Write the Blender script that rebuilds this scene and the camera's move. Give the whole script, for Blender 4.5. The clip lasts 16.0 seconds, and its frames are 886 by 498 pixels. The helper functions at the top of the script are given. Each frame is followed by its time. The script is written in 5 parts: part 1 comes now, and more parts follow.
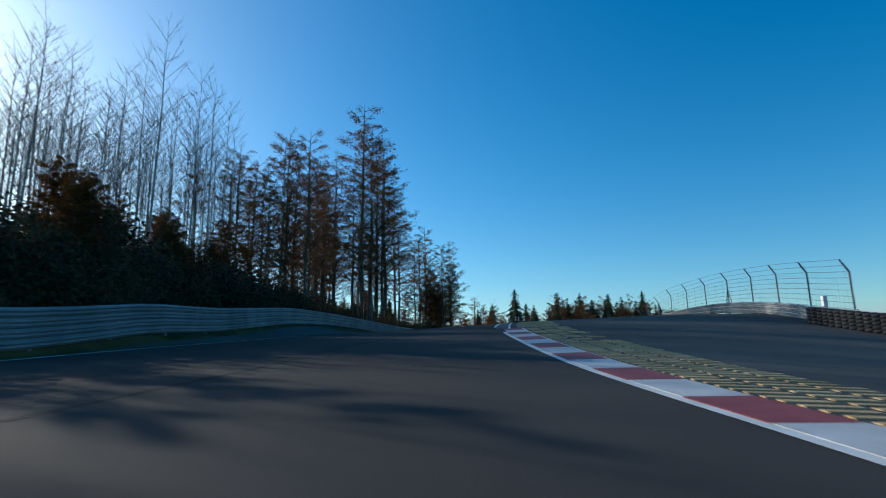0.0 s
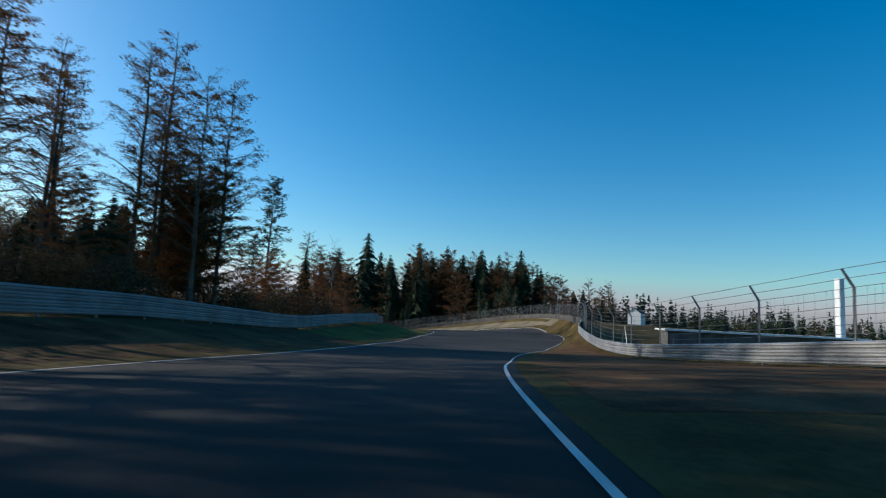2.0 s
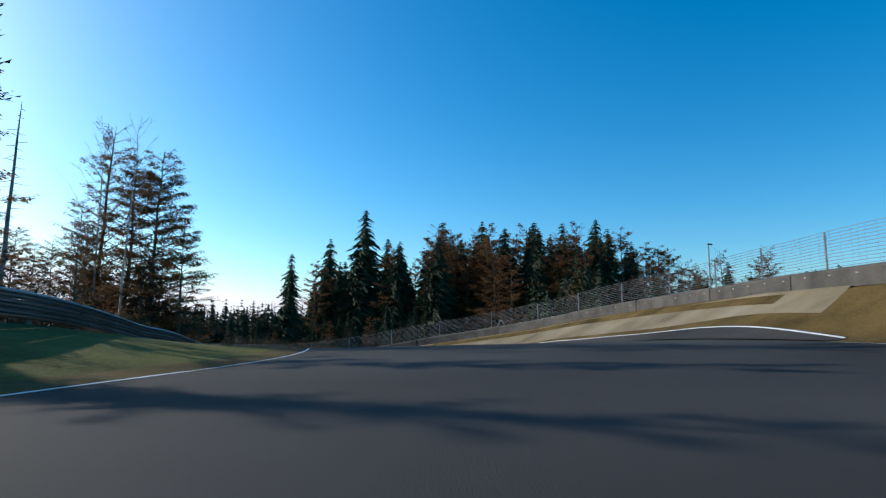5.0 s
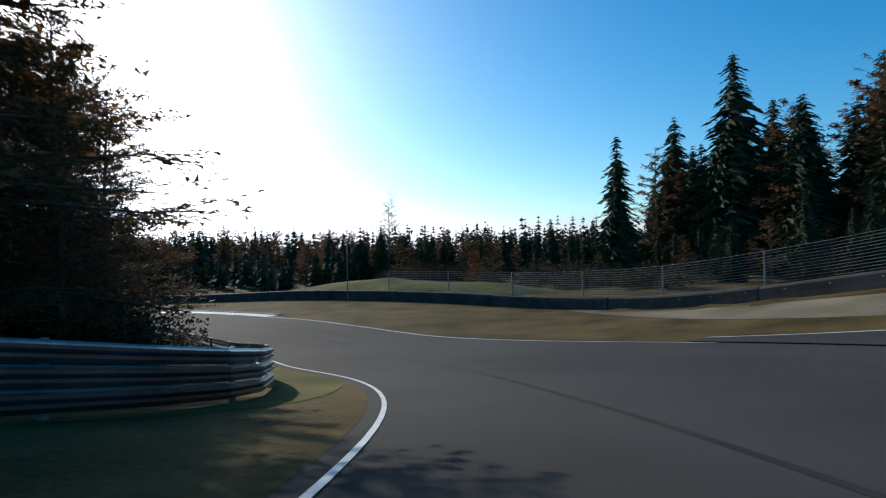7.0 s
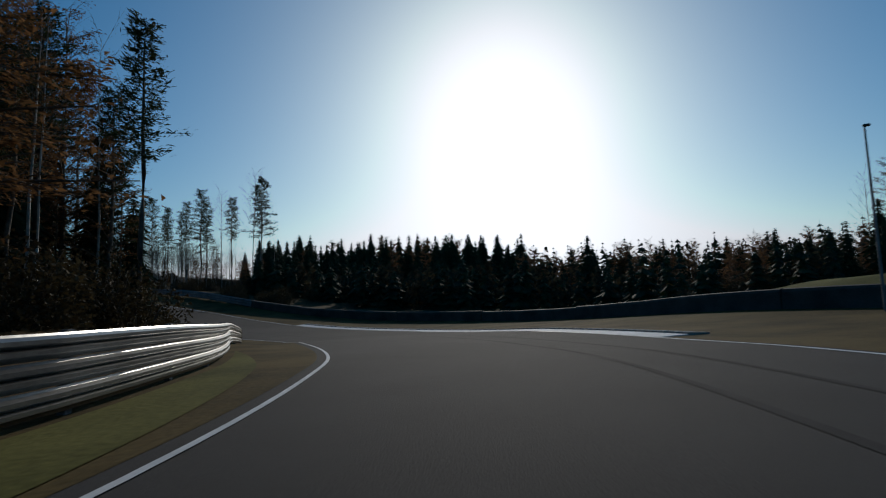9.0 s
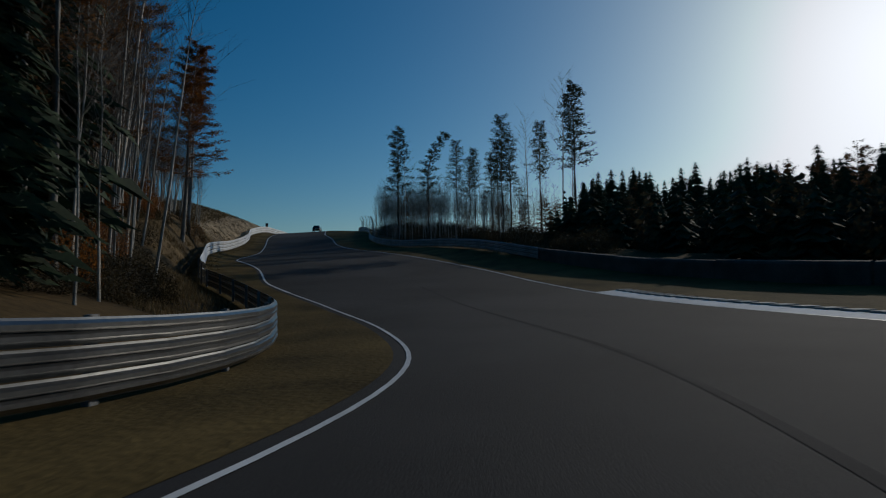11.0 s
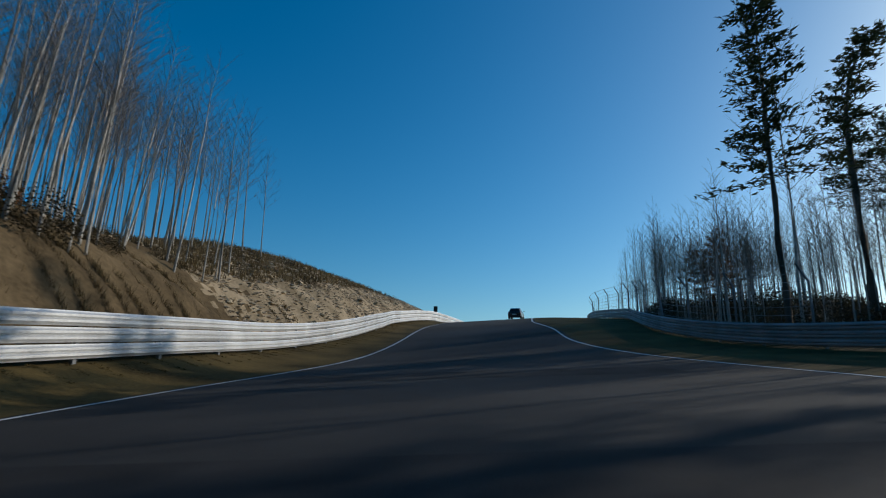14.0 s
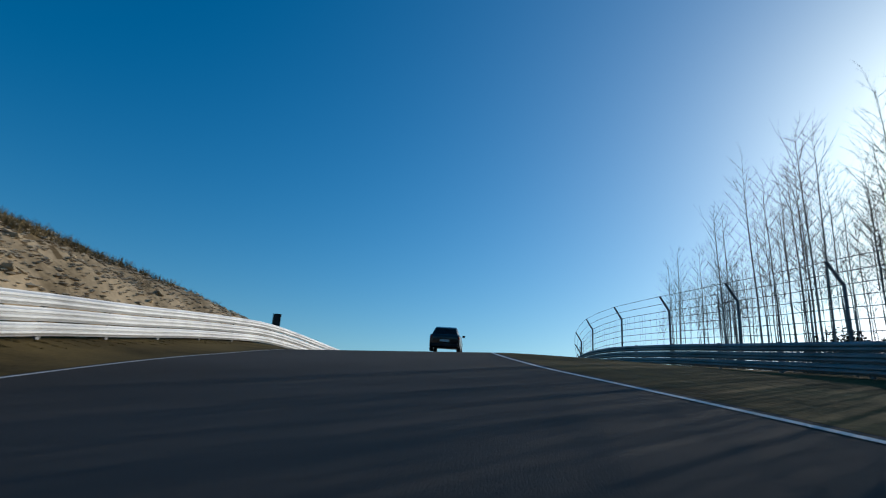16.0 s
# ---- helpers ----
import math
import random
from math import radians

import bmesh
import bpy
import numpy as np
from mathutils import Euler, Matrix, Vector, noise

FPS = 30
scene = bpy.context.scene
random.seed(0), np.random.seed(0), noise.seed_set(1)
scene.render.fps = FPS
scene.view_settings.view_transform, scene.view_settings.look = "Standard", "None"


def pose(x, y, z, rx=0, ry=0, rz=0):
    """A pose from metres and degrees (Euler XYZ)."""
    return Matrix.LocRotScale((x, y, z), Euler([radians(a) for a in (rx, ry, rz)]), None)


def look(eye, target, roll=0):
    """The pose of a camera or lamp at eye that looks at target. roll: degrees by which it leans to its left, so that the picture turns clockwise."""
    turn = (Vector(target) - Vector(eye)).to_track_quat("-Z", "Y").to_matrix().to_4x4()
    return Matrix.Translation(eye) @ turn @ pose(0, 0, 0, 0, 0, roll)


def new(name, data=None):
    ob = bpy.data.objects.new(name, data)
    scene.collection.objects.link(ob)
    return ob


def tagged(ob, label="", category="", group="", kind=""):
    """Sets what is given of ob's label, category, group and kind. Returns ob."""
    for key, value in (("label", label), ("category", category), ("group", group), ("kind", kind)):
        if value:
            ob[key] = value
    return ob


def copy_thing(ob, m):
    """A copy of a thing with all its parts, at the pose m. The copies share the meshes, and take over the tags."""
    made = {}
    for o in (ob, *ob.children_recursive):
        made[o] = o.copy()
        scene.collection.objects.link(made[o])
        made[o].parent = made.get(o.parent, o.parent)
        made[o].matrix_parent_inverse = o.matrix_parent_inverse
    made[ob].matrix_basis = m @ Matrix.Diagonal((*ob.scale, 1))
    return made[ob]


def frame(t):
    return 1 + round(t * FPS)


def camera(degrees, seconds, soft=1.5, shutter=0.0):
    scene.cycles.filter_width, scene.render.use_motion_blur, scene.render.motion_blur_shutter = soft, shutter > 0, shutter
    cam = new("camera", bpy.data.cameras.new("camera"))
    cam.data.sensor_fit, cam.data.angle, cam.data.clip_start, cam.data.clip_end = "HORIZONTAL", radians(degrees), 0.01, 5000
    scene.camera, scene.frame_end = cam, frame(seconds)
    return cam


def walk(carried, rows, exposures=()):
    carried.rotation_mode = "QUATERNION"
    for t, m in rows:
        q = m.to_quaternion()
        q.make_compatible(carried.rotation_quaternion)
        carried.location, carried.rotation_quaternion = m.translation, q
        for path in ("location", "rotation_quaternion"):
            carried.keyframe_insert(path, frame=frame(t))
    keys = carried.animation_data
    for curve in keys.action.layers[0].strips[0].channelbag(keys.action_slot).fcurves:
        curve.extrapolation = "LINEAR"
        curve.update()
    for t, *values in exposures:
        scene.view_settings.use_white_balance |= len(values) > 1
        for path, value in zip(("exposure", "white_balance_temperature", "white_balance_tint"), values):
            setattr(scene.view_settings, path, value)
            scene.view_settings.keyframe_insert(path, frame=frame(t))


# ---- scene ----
cam = camera(76.2, 16.0, soft=1.15, shutter=0.12)
PATH = [
    (0, (-3.41, 13.50, -28.08), (-3.39, 23.31, -26.11), -1.2),
    (0.5, (-2.65, 30.14, -26.84), (-2.41, 39.92, -24.75), -1.1),
    (1, (-1.02, 46.44, -25.17), (-0.19, 56.18, -23.06), 0.7),
    (1.5, (1.16, 62.51, -23.78), (2.83, 72.24, -22.17), 2.6),
    (2, (4.14, 77.86, -23.14), (6.71, 87.45, -21.99), 2.9),
    (2.5, (8.35, 91.57, -23.38), (11.94, 100.87, -22.53), 3.6),
    (3, (13.32, 103.71, -24.06), (17.34, 112.83, -23.23), 1.3),
    (3.2, (15.49, 108.61, -24.27), (19.64, 117.67, -23.45), 1.1),
    (3.5, (18.78, 116.04, -24.61), (22.55, 125.26, -23.78), 0.8),
    (4, (23.78, 128.61, -25.05), (26.90, 138.07, -24.17), 0.3),
    (4.5, (27.83, 141.32, -25.37), (30.27, 150.95, -24.26), -0.1),
    (5, (30.86, 154.16, -25.36), (32.50, 163.92, -23.90), 0.5),
    (5.3, (32.20, 162.04, -25.14), (33.16, 171.86, -23.50), 1.2),
    (5.5, (32.76, 167.50, -25.01), (33.14, 177.39, -23.56), 1.0),
    (6, (32.22, 181.56, -24.95), (31.16, 191.45, -23.88), 0.3),
    (6.5, (30.07, 194.42, -25.52), (27.73, 204.12, -24.86), 0.4),
    (7, (27.29, 204.38, -26.58), (23.29, 213.54, -26.34), -1.3),
    (7.5, (23.49, 212.05, -27.65), (18.13, 220.49, -27.81), -0.8),
    (8, (18.77, 218.41, -28.68), (12.10, 225.85, -28.82), -1.6),
    (8.5, (12.81, 224.38, -29.62), (4.87, 230.42, -28.99), -0.1),
    (9, (6.91, 229.24, -29.82), (-2.03, 233.61, -28.76), -2.0),
    (9.5, (-1.02, 233.80, -29.87), (-10.52, 236.75, -28.86), -1.7),
    (10, (-10.44, 236.15, -29.98), (-20.28, 237.63, -28.89), -1.7),
    (10.2, (-14.04, 236.57, -30.04), (-23.94, 237.46, -28.91), -1.9),
    (10.5, (-19.30, 237.55, -30.15), (-29.25, 237.64, -29.15), -1.7),
    (11, (-28.35, 238.75, -30.45), (-38.23, 237.30, -29.84), -1.3),
    (11.5, (-37.90, 238.35, -30.69), (-47.54, 235.76, -30.07), -0.8),
    (12, (-47.30, 235.29, -30.42), (-56.73, 232.17, -29.29), -0.1),
    (12.3, (-52.69, 231.98, -30.12), (-61.99, 228.79, -28.29), 0.9),
    (12.5, (-56.24, 229.45, -29.88), (-65.33, 225.93, -27.65), 2.1),
    (13, (-66.26, 225.90, -28.96), (-74.95, 221.76, -26.25), 1.5),
    (13.5, (-75.08, 221.66, -27.68), (-83.64, 217.23, -25.03), 1.2),
    (14, (-84.24, 217.05, -26.53), (-92.80, 212.46, -24.16), 1.1),
    (14.5, (-93.61, 211.89, -25.78), (-102.21, 207.42, -23.30), 2.1),
    (15, (-102.46, 206.96, -24.93), (-111.21, 202.81, -22.43), 2.5),
    (15.5, (-112.65, 202.93, -23.59), (-121.47, 199.34, -20.53), 3.5),
    (16, (-123.73, 200.18, -21.59), (-132.78, 197.13, -18.63), 4.0),
]
walk(cam, [(t, look(eye, target, roll)) for t, eye, target, roll in PATH],
     exposures=[(0.0, 0.22), (0.8, 0.2), (1.5, 0.15), (2.5, 0.2), (3.2, 0.35), (5.3, 0.5), (6.5, 0.45), (7.0, 0.2), (7.5, -0.3), (8.5, -0.75), (9.5, -1.45), (10.2, -1.62), (12.3, -0.7), (14.0, -0.33), (14.6, -0.24), (15.0, -0.08), (15.4, -0.22), (16.0, -0.3)])

# ---------------------------------------------------------------- world, sun
SUN_AZ, SUN_EL = radians(-57.0), radians(21.6)
world = bpy.data.worlds.new("sky")
scene.world = world
world.use_nodes = True
wn = world.node_tree
wn.nodes.clear()
sky = wn.nodes.new("ShaderNodeTexSky")
sky.sky_type = 'NISHITA'
sky.sun_disc = False
sky.sun_elevation = SUN_EL
sky.sun_rotation = SUN_AZ
sky.altitude = 300
sky.air_density = 1.0
sky.dust_density = 1.25
sky.ozone_density = 3.0
hsv = wn.nodes.new("ShaderNodeHueSaturation")
hsv.inputs["Saturation"].default_value = 1.37
sep = wn.nodes.new("ShaderNodeSeparateColor")
com = wn.nodes.new("ShaderNodeCombineColor")


def channel(out, gain, blue_gain):
    """A sky channel scaled, and never above a share of the blue: keeps the low haze pale instead of yellow."""
    a = wn.nodes.new("ShaderNodeMath")
    a.operation = 'MULTIPLY'
    a.inputs[1].default_value = gain
    b = wn.nodes.new("ShaderNodeMath")
    b.operation = 'MULTIPLY'
    b.inputs[1].default_value = blue_gain
    c = wn.nodes.new("ShaderNodeMath")
    c.operation = 'MINIMUM'
    wn.links.new(out, a.inputs[0])
    wn.links.new(sep.outputs[2], b.inputs[0])
    wn.links.new(a.outputs[0], c.inputs[0])
    wn.links.new(b.outputs[0], c.inputs[1])
    return c.outputs[0]


bg = wn.nodes.new("ShaderNodeBackground")
bg.inputs["Strength"].default_value = 0.14
wo = wn.nodes.new("ShaderNodeOutputWorld")
wn.links.new(sky.outputs[0], sep.inputs[0])
wn.links.new(channel(sep.outputs[0], 0.88, 0.92), com.inputs[0])
wn.links.new(channel(sep.outputs[1], 1.0, 0.95), com.inputs[1])
wn.links.new(sep.outputs[2], com.inputs[2])
wn.links.new(com.outputs[0], hsv.inputs["Color"])
wn.links.new(hsv.outputs[0], bg.inputs[0])
wn.links.new(bg.outputs[0], wo.inputs[0])

sun_dir = Vector((math.cos(SUN_EL) * math.sin(SUN_AZ), math.cos(SUN_EL) * math.cos(SUN_AZ), math.sin(SUN_EL)))
sun = new("sun", bpy.data.lights.new("sun", 'SUN'))
sun.data.energy = 3.6
sun.data.angle = radians(0.55)
sun.data.color = (1.0, 0.93, 0.82)
sun.matrix_world = sun_dir.to_track_quat("Z", "Y").to_matrix().to_4x4()


# ---------------------------------------------------------------- materials
def mat(name, c1, c2, rough=0.8, metal=0.0, scale=3.0, fine=40.0, bump=0.3, spec=0.3, rand=0.0, island=0.0, translucent=0.0, bump_scale=None, detail=6.0):
    """Two-scale noise between two colours, fine relief, optional per-object or per-piece variation."""
    m = bpy.data.materials.new(name)
    m.use_nodes = True
    nt = m.node_tree
    b = nt.nodes["Principled BSDF"]
    b.inputs["Roughness"].default_value = rough
    b.inputs["Metallic"].default_value = metal
    b.inputs["Specular IOR Level"].default_value = spec
    tc = nt.nodes.new("ShaderNodeTexCoord")
    n1 = nt.nodes.new("ShaderNodeTexNoise")
    n1.inputs["Scale"].default_value = scale
    n1.inputs["Detail"].default_value = detail
    n2 = nt.nodes.new("ShaderNodeTexNoise")
    n2.inputs["Scale"].default_value = fine
    n2.inputs["Detail"].default_value = 4
    add = nt.nodes.new("ShaderNodeMath")
    add.operation = 'MULTIPLY_ADD'
    add.inputs[1].default_value = 0.45
    nt.links.new(tc.outputs["Object"], n1.inputs["Vector"])
    nt.links.new(tc.outputs["Object"], n2.inputs["Vector"])
    nt.links.new(n2.outputs["Fac"], add.inputs[0])
    nt.links.new(n1.outputs["Fac"], add.inputs[2])
    ramp = nt.nodes.new("ShaderNodeValToRGB")
    ramp.color_ramp.elements[0].position = 0.5
    ramp.color_ramp.elements[1].position = 0.95
    ramp.color_ramp.elements[0].color = (*c1, 1)
    ramp.color_ramp.elements[1].color = (*c2, 1)
    nt.links.new(add.outputs[0], ramp.inputs[0])
    col = ramp.outputs[0]
    if rand or island:
        hs = nt.nodes.new("ShaderNodeHueSaturation")
        mul = nt.nodes.new("ShaderNodeMath")
        mul.operation = 'MULTIPLY_ADD'
        mul.inputs[1].default_value = 2 * (rand or island)
        mul.inputs[2].default_value = 1 - (rand or island)
        if rand:
            oi = nt.nodes.new("ShaderNodeObjectInfo")
            nt.links.new(oi.outputs["Random"], mul.inputs[0])
        else:
            ge = nt.nodes.new("ShaderNodeNewGeometry")
            nt.links.new(ge.outputs["Random Per Island"], mul.inputs[0])
        nt.links.new(mul.outputs[0], hs.inputs["Value"])
        nt.links.new(col, hs.inputs["Color"])
        col = hs.outputs[0]
    nt.links.new(col, b.inputs["Base Color"])
    if bump:
        bp = nt.nodes.new("ShaderNodeBump")
        bp.inputs["Strength"].default_value = bump
        bp.inputs["Distance"].default_value = 0.03
        if bump_scale:
            n3 = nt.nodes.new("ShaderNodeTexNoise")
            n3.inputs["Scale"].default_value = bump_scale
            n3.inputs["Detail"].default_value = 6
            nt.links.new(tc.outputs["Object"], n3.inputs["Vector"])
            nt.links.new(n3.outputs["Fac"], bp.inputs["Height"])
        else:
            nt.links.new(n2.outputs["Fac"], bp.inputs["Height"])
        nt.links.new(bp.outputs[0], b.inputs["Normal"])
    if translucent:
        tr = nt.nodes.new("ShaderNodeBsdfTranslucent")
        mx = nt.nodes.new("ShaderNodeMixShader")
        mx.inputs[0].default_value = translucent
        nt.links.new(col, tr.inputs[0])
        nt.links.new(b.outputs[0], mx.inputs[1])
        nt.links.new(tr.outputs[0], mx.inputs[2])
        nt.links.new(mx.outputs[0], nt.nodes["Material Output"].inputs[0])
    return m


ASPHALT = mat("asphalt", (0.026, 0.025, 0.024), (0.056, 0.053, 0.05), 0.95, scale=0.12, fine=55, bump=0.35, spec=0.17)
RUNOFF = mat("runoff_asphalt", (0.06, 0.058, 0.055), (0.115, 0.108, 0.098), 0.9, scale=0.1, fine=50, bump=0.35, spec=0.12)
GRASS_M = mat("grass", (0.046, 0.033, 0.013), (0.145, 0.1, 0.038), 0.95, scale=0.35, fine=9, bump=0.9, spec=0.05)
GREEN = mat("sunlit_green_grass", (0.06, 0.06, 0.016), (0.155, 0.14, 0.04), 0.95, scale=0.3, fine=8, bump=0.8, spec=0.05)
SAND = mat("sandy_gravel", (0.12, 0.095, 0.06), (0.27, 0.225, 0.155), 0.95, scale=0.25, fine=30, bump=0.5, spec=0.1)
MARK = mat("tyre_mark", (0.02, 0.02, 0.02), (0.043, 0.041, 0.04), 0.97, scale=0.6, fine=45, bump=0.2, spec=0.1)
# galvanised steel with tree shade put into its grey; straight fence posts share it
SHADE_STEEL = mat("shade_grey_zinc", (0.16, 0.165, 0.17), (0.3, 0.305, 0.31), 0.6, metal=0.3, scale=0.6, fine=12, bump=0.08)
PATCH = mat("lighter_asphalt", (0.075, 0.075, 0.076), (0.14, 0.138, 0.134), 0.85, scale=0.4, fine=55, bump=0.3, spec=0.25)
DARKST = mat("dark_weathered_steel", (0.07, 0.068, 0.062), (0.17, 0.16, 0.145), 0.7, metal=0.2, scale=0.8, fine=14, bump=0.1)
DRY = mat("dry_grass", (0.07, 0.05, 0.024), (0.2, 0.145, 0.07), 0.95, scale=0.5, fine=4, bump=0, island=0.4, translucent=0.3)
EARTH = mat("forest_floor", (0.035, 0.026, 0.015), (0.12, 0.08, 0.038), 0.95, scale=0.15, fine=5, bump=1.0, spec=0.05)
SCRUB = mat("dry_scrub_soil", (0.05, 0.036, 0.02), (0.17, 0.12, 0.066), 0.95, scale=0.5, fine=5, bump=1.0, spec=0.05)
BELT = mat("dark_belt_rubber", (0.03, 0.028, 0.026), (0.085, 0.078, 0.07), 0.8, scale=0.7, fine=12, bump=0.25)
MID = mat("dull_galvanised_steel", (0.17, 0.175, 0.18), (0.4, 0.4, 0.4), 0.5, metal=0.45, scale=0.35, fine=7, bump=0.08, spec=0.5)
WHITE = mat("white_paint", (0.5, 0.5, 0.48), (0.74, 0.74, 0.72), 0.6, scale=1.5, fine=30, bump=0.1)
PALE = mat("worn_pale_paint", (0.34, 0.36, 0.37), (0.52, 0.54, 0.55), 0.7, scale=1.2, fine=25, bump=0.15)
BARK_P = mat("pale_bark", (0.19, 0.18, 0.155), (0.46, 0.43, 0.38), 0.9, scale=1.5, fine=12, bump=0.5, rand=0.25)
RED = mat("red_paint", (0.17, 0.03, 0.03), (0.27, 0.055, 0.05), 0.6, scale=1.5, fine=30, bump=0.1)
OCHRE = mat("ochre_paint", (0.38, 0.235, 0.1), (0.54, 0.37, 0.2), 0.7, scale=1.0, fine=30, bump=0.15)
# the same steel, its colour lightened as in full sun, for the climb
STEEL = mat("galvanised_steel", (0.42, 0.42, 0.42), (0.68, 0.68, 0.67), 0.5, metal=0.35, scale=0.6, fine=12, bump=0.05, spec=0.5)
# galvanised steel darkened as seen from its shade side; glossy crests catch the sky
BACKLIT_STEEL = mat("backlit_galvanised_steel", (0.11, 0.11, 0.11), (0.24, 0.24, 0.235), 0.33, metal=0.85, scale=0.6, fine=12, bump=0.06, spec=0.5)
POST = mat("post_steel", (0.12, 0.125, 0.13), (0.24, 0.245, 0.25), 0.55, metal=0.5, scale=1.2, fine=20, bump=0.05)
CONC = mat("concrete", (0.26, 0.25, 0.23), (0.42, 0.41, 0.38), 0.85, scale=0.8, fine=25, bump=0.3)
RUBBER = mat("tyre_rubber", (0.012, 0.012, 0.013), (0.035, 0.035, 0.036), 0.75, scale=2, fine=25, bump=0.2)
BARK_G = mat("grey_bark", (0.11, 0.1, 0.085), (0.3, 0.28, 0.245), 0.9, scale=1.3, fine=14, bump=0.6, rand=0.25)
BARK_B = mat("brown_bark", (0.05, 0.038, 0.028), (0.15, 0.12, 0.09), 0.9, scale=1.3, fine=14, bump=0.8, rand=0.25)
TWIG = mat("twigs", (0.1, 0.085, 0.07), (0.2, 0.175, 0.15), 0.9, scale=1.0, fine=10, bump=0, rand=0.25)
LEAF_B = mat("brown_beech_leaves", (0.085, 0.043, 0.02), (0.25, 0.13, 0.052), 0.8, scale=0.35, fine=3, bump=0, island=0.45, translucent=0.5)
LEAF_O = mat("orange_leaves", (0.13, 0.045, 0.012), (0.3, 0.125, 0.028), 0.75, scale=0.5, fine=3, bump=0, island=0.4, translucent=0.4)
NEEDLE = mat("spruce_needles", (0.008, 0.02, 0.009), (0.035, 0.055, 0.022), 0.85, scale=0.5, fine=4, bump=0, island=0.45, translucent=0.08)
PINE = mat("pine_needles", (0.02, 0.032, 0.014), (0.06, 0.07, 0.028), 0.85, scale=0.5, fine=4, bump=0, island=0.4, translucent=0.15)
BUSH_M = mat("undergrowth_leaves", (0.022, 0.02, 0.011), (0.085, 0.062, 0.028), 0.9, scale=0.4, fine=3, bump=0, island=0.5, translucent=0.2)
ROCK = mat("quarry_rock", (0.28, 0.205, 0.12), (0.54, 0.43, 0.28), 0.9, scale=0.5, fine=8, bump=1.0, rand=0.3)
SCREE = mat("scree_slope", (0.15, 0.112, 0.066), (0.42, 0.325, 0.21), 0.95, scale=0.5, fine=5, bump=1.0, spec=0.1)
CARP = mat("black_car_paint", (0.006, 0.007, 0.009), (0.01, 0.011, 0.014), 0.25, scale=0.5, fine=20, bump=0, spec=0.6)
GLASS = mat("dark_glass", (0.008, 0.009, 0.01), (0.015, 0.016, 0.018), 0.08, scale=0.5, fine=20, bump=0, spec=0.8)
LAMPR = mat("red_lamp_glass", (0.25, 0.01, 0.01), (0.35, 0.02, 0.02), 0.2, scale=2, fine=20, bump=0)
CHROME = mat("alloy", (0.4, 0.4, 0.41), (0.55, 0.55, 0.56), 0.3, metal=0.9, scale=2, fine=20, bump=0)
PLASTER = mat("white_plaster", (0.6, 0.6, 0.58), (0.78, 0.78, 0.76), 0.85, scale=0.6, fine=12, bump=0.15)


# ---------------------------------------------------------------- helpers
def obj(name, bm, material, parent=None, label="", category="", kind="", group="", smooth=False):
    me = bpy.data.meshes.new(name)
    bm.to_mesh(me)
    bm.free()
    for mt in (material if isinstance(material, (list, tuple)) else (material,)):
        me.materials.append(mt)
    if smooth:
        for p in me.polygons:
            p.use_smooth = True
    ob = new(name, me)
    if parent is not None:
        ob.parent = parent
    return tagged(ob, label, category, group, kind)


def part(name, bm, material, parent, label="", smooth=False):
    return obj(name, bm, material, parent, label, smooth=smooth)


def part_of(name, me, parent, m, label=""):
    ob = new(name, me)
    ob.parent = parent
    ob.matrix_basis = m
    return tagged(ob, label)


def mesh_of(name, bm, material, smooth=False):
    me = bpy.data.meshes.new(name)
    bm.to_mesh(me)
    bm.free()
    me.materials.append(material)
    if smooth:
        for p in me.polygons:
            p.use_smooth = True
    return me


def box(bm, size, m, mi=0):
    vs = bmesh.ops.create_cube(bm, size=1.0, matrix=m @ Matrix.Diagonal((*size, 1)))["verts"]
    for f in {f for v in vs for f in v.link_faces}:
        f.material_index = mi


def limb(bm, p0, p1, r0, r1, n=5):
    """A tapered, open tube between two points."""
    p0, p1 = Vector(p0), Vector(p1)
    ax = (p1 - p0)
    q = ax.to_track_quat("Z", "Y").to_matrix()
    rings = []
    for p, r in ((p0, r0), (p1, r1)):
        rings.append([bm.verts.new(p + q @ Vector((r * math.cos(6.2832 * k / n), r * math.sin(6.2832 * k / n), 0))) for k in range(n)])
    for k in range(n):
        bm.faces.new((rings[0][k], rings[0][(k + 1) % n], rings[1][(k + 1) % n], rings[1][k]))


def tube(bm, pts, radii, n=6):
    """A tube through several points with one radius each."""
    rings = []
    for i, p in enumerate(pts):
        a = Vector(pts[min(i + 1, len(pts) - 1)]) - Vector(pts[max(i - 1, 0)])
        q = a.to_track_quat("Z", "Y").to_matrix()
        rings.append([bm.verts.new(Vector(p) + q @ Vector((radii[i] * math.cos(6.2832 * k / n), radii[i] * math.sin(6.2832 * k / n), 0))) for k in range(n)])
    for i in range(len(rings) - 1):
        for k in range(n):
            bm.faces.new((rings[i][k], rings[i][(k + 1) % n], rings[i + 1][(k + 1) % n], rings[i + 1][k]))


def flake(bm, p, u, v):
    bm.faces.new([bm.verts.new(p + a) for a in (-u * 1.25 - v * 0.8, u * 1.35 - v * 0.35, -u * 0.15 + v * 1.6)])


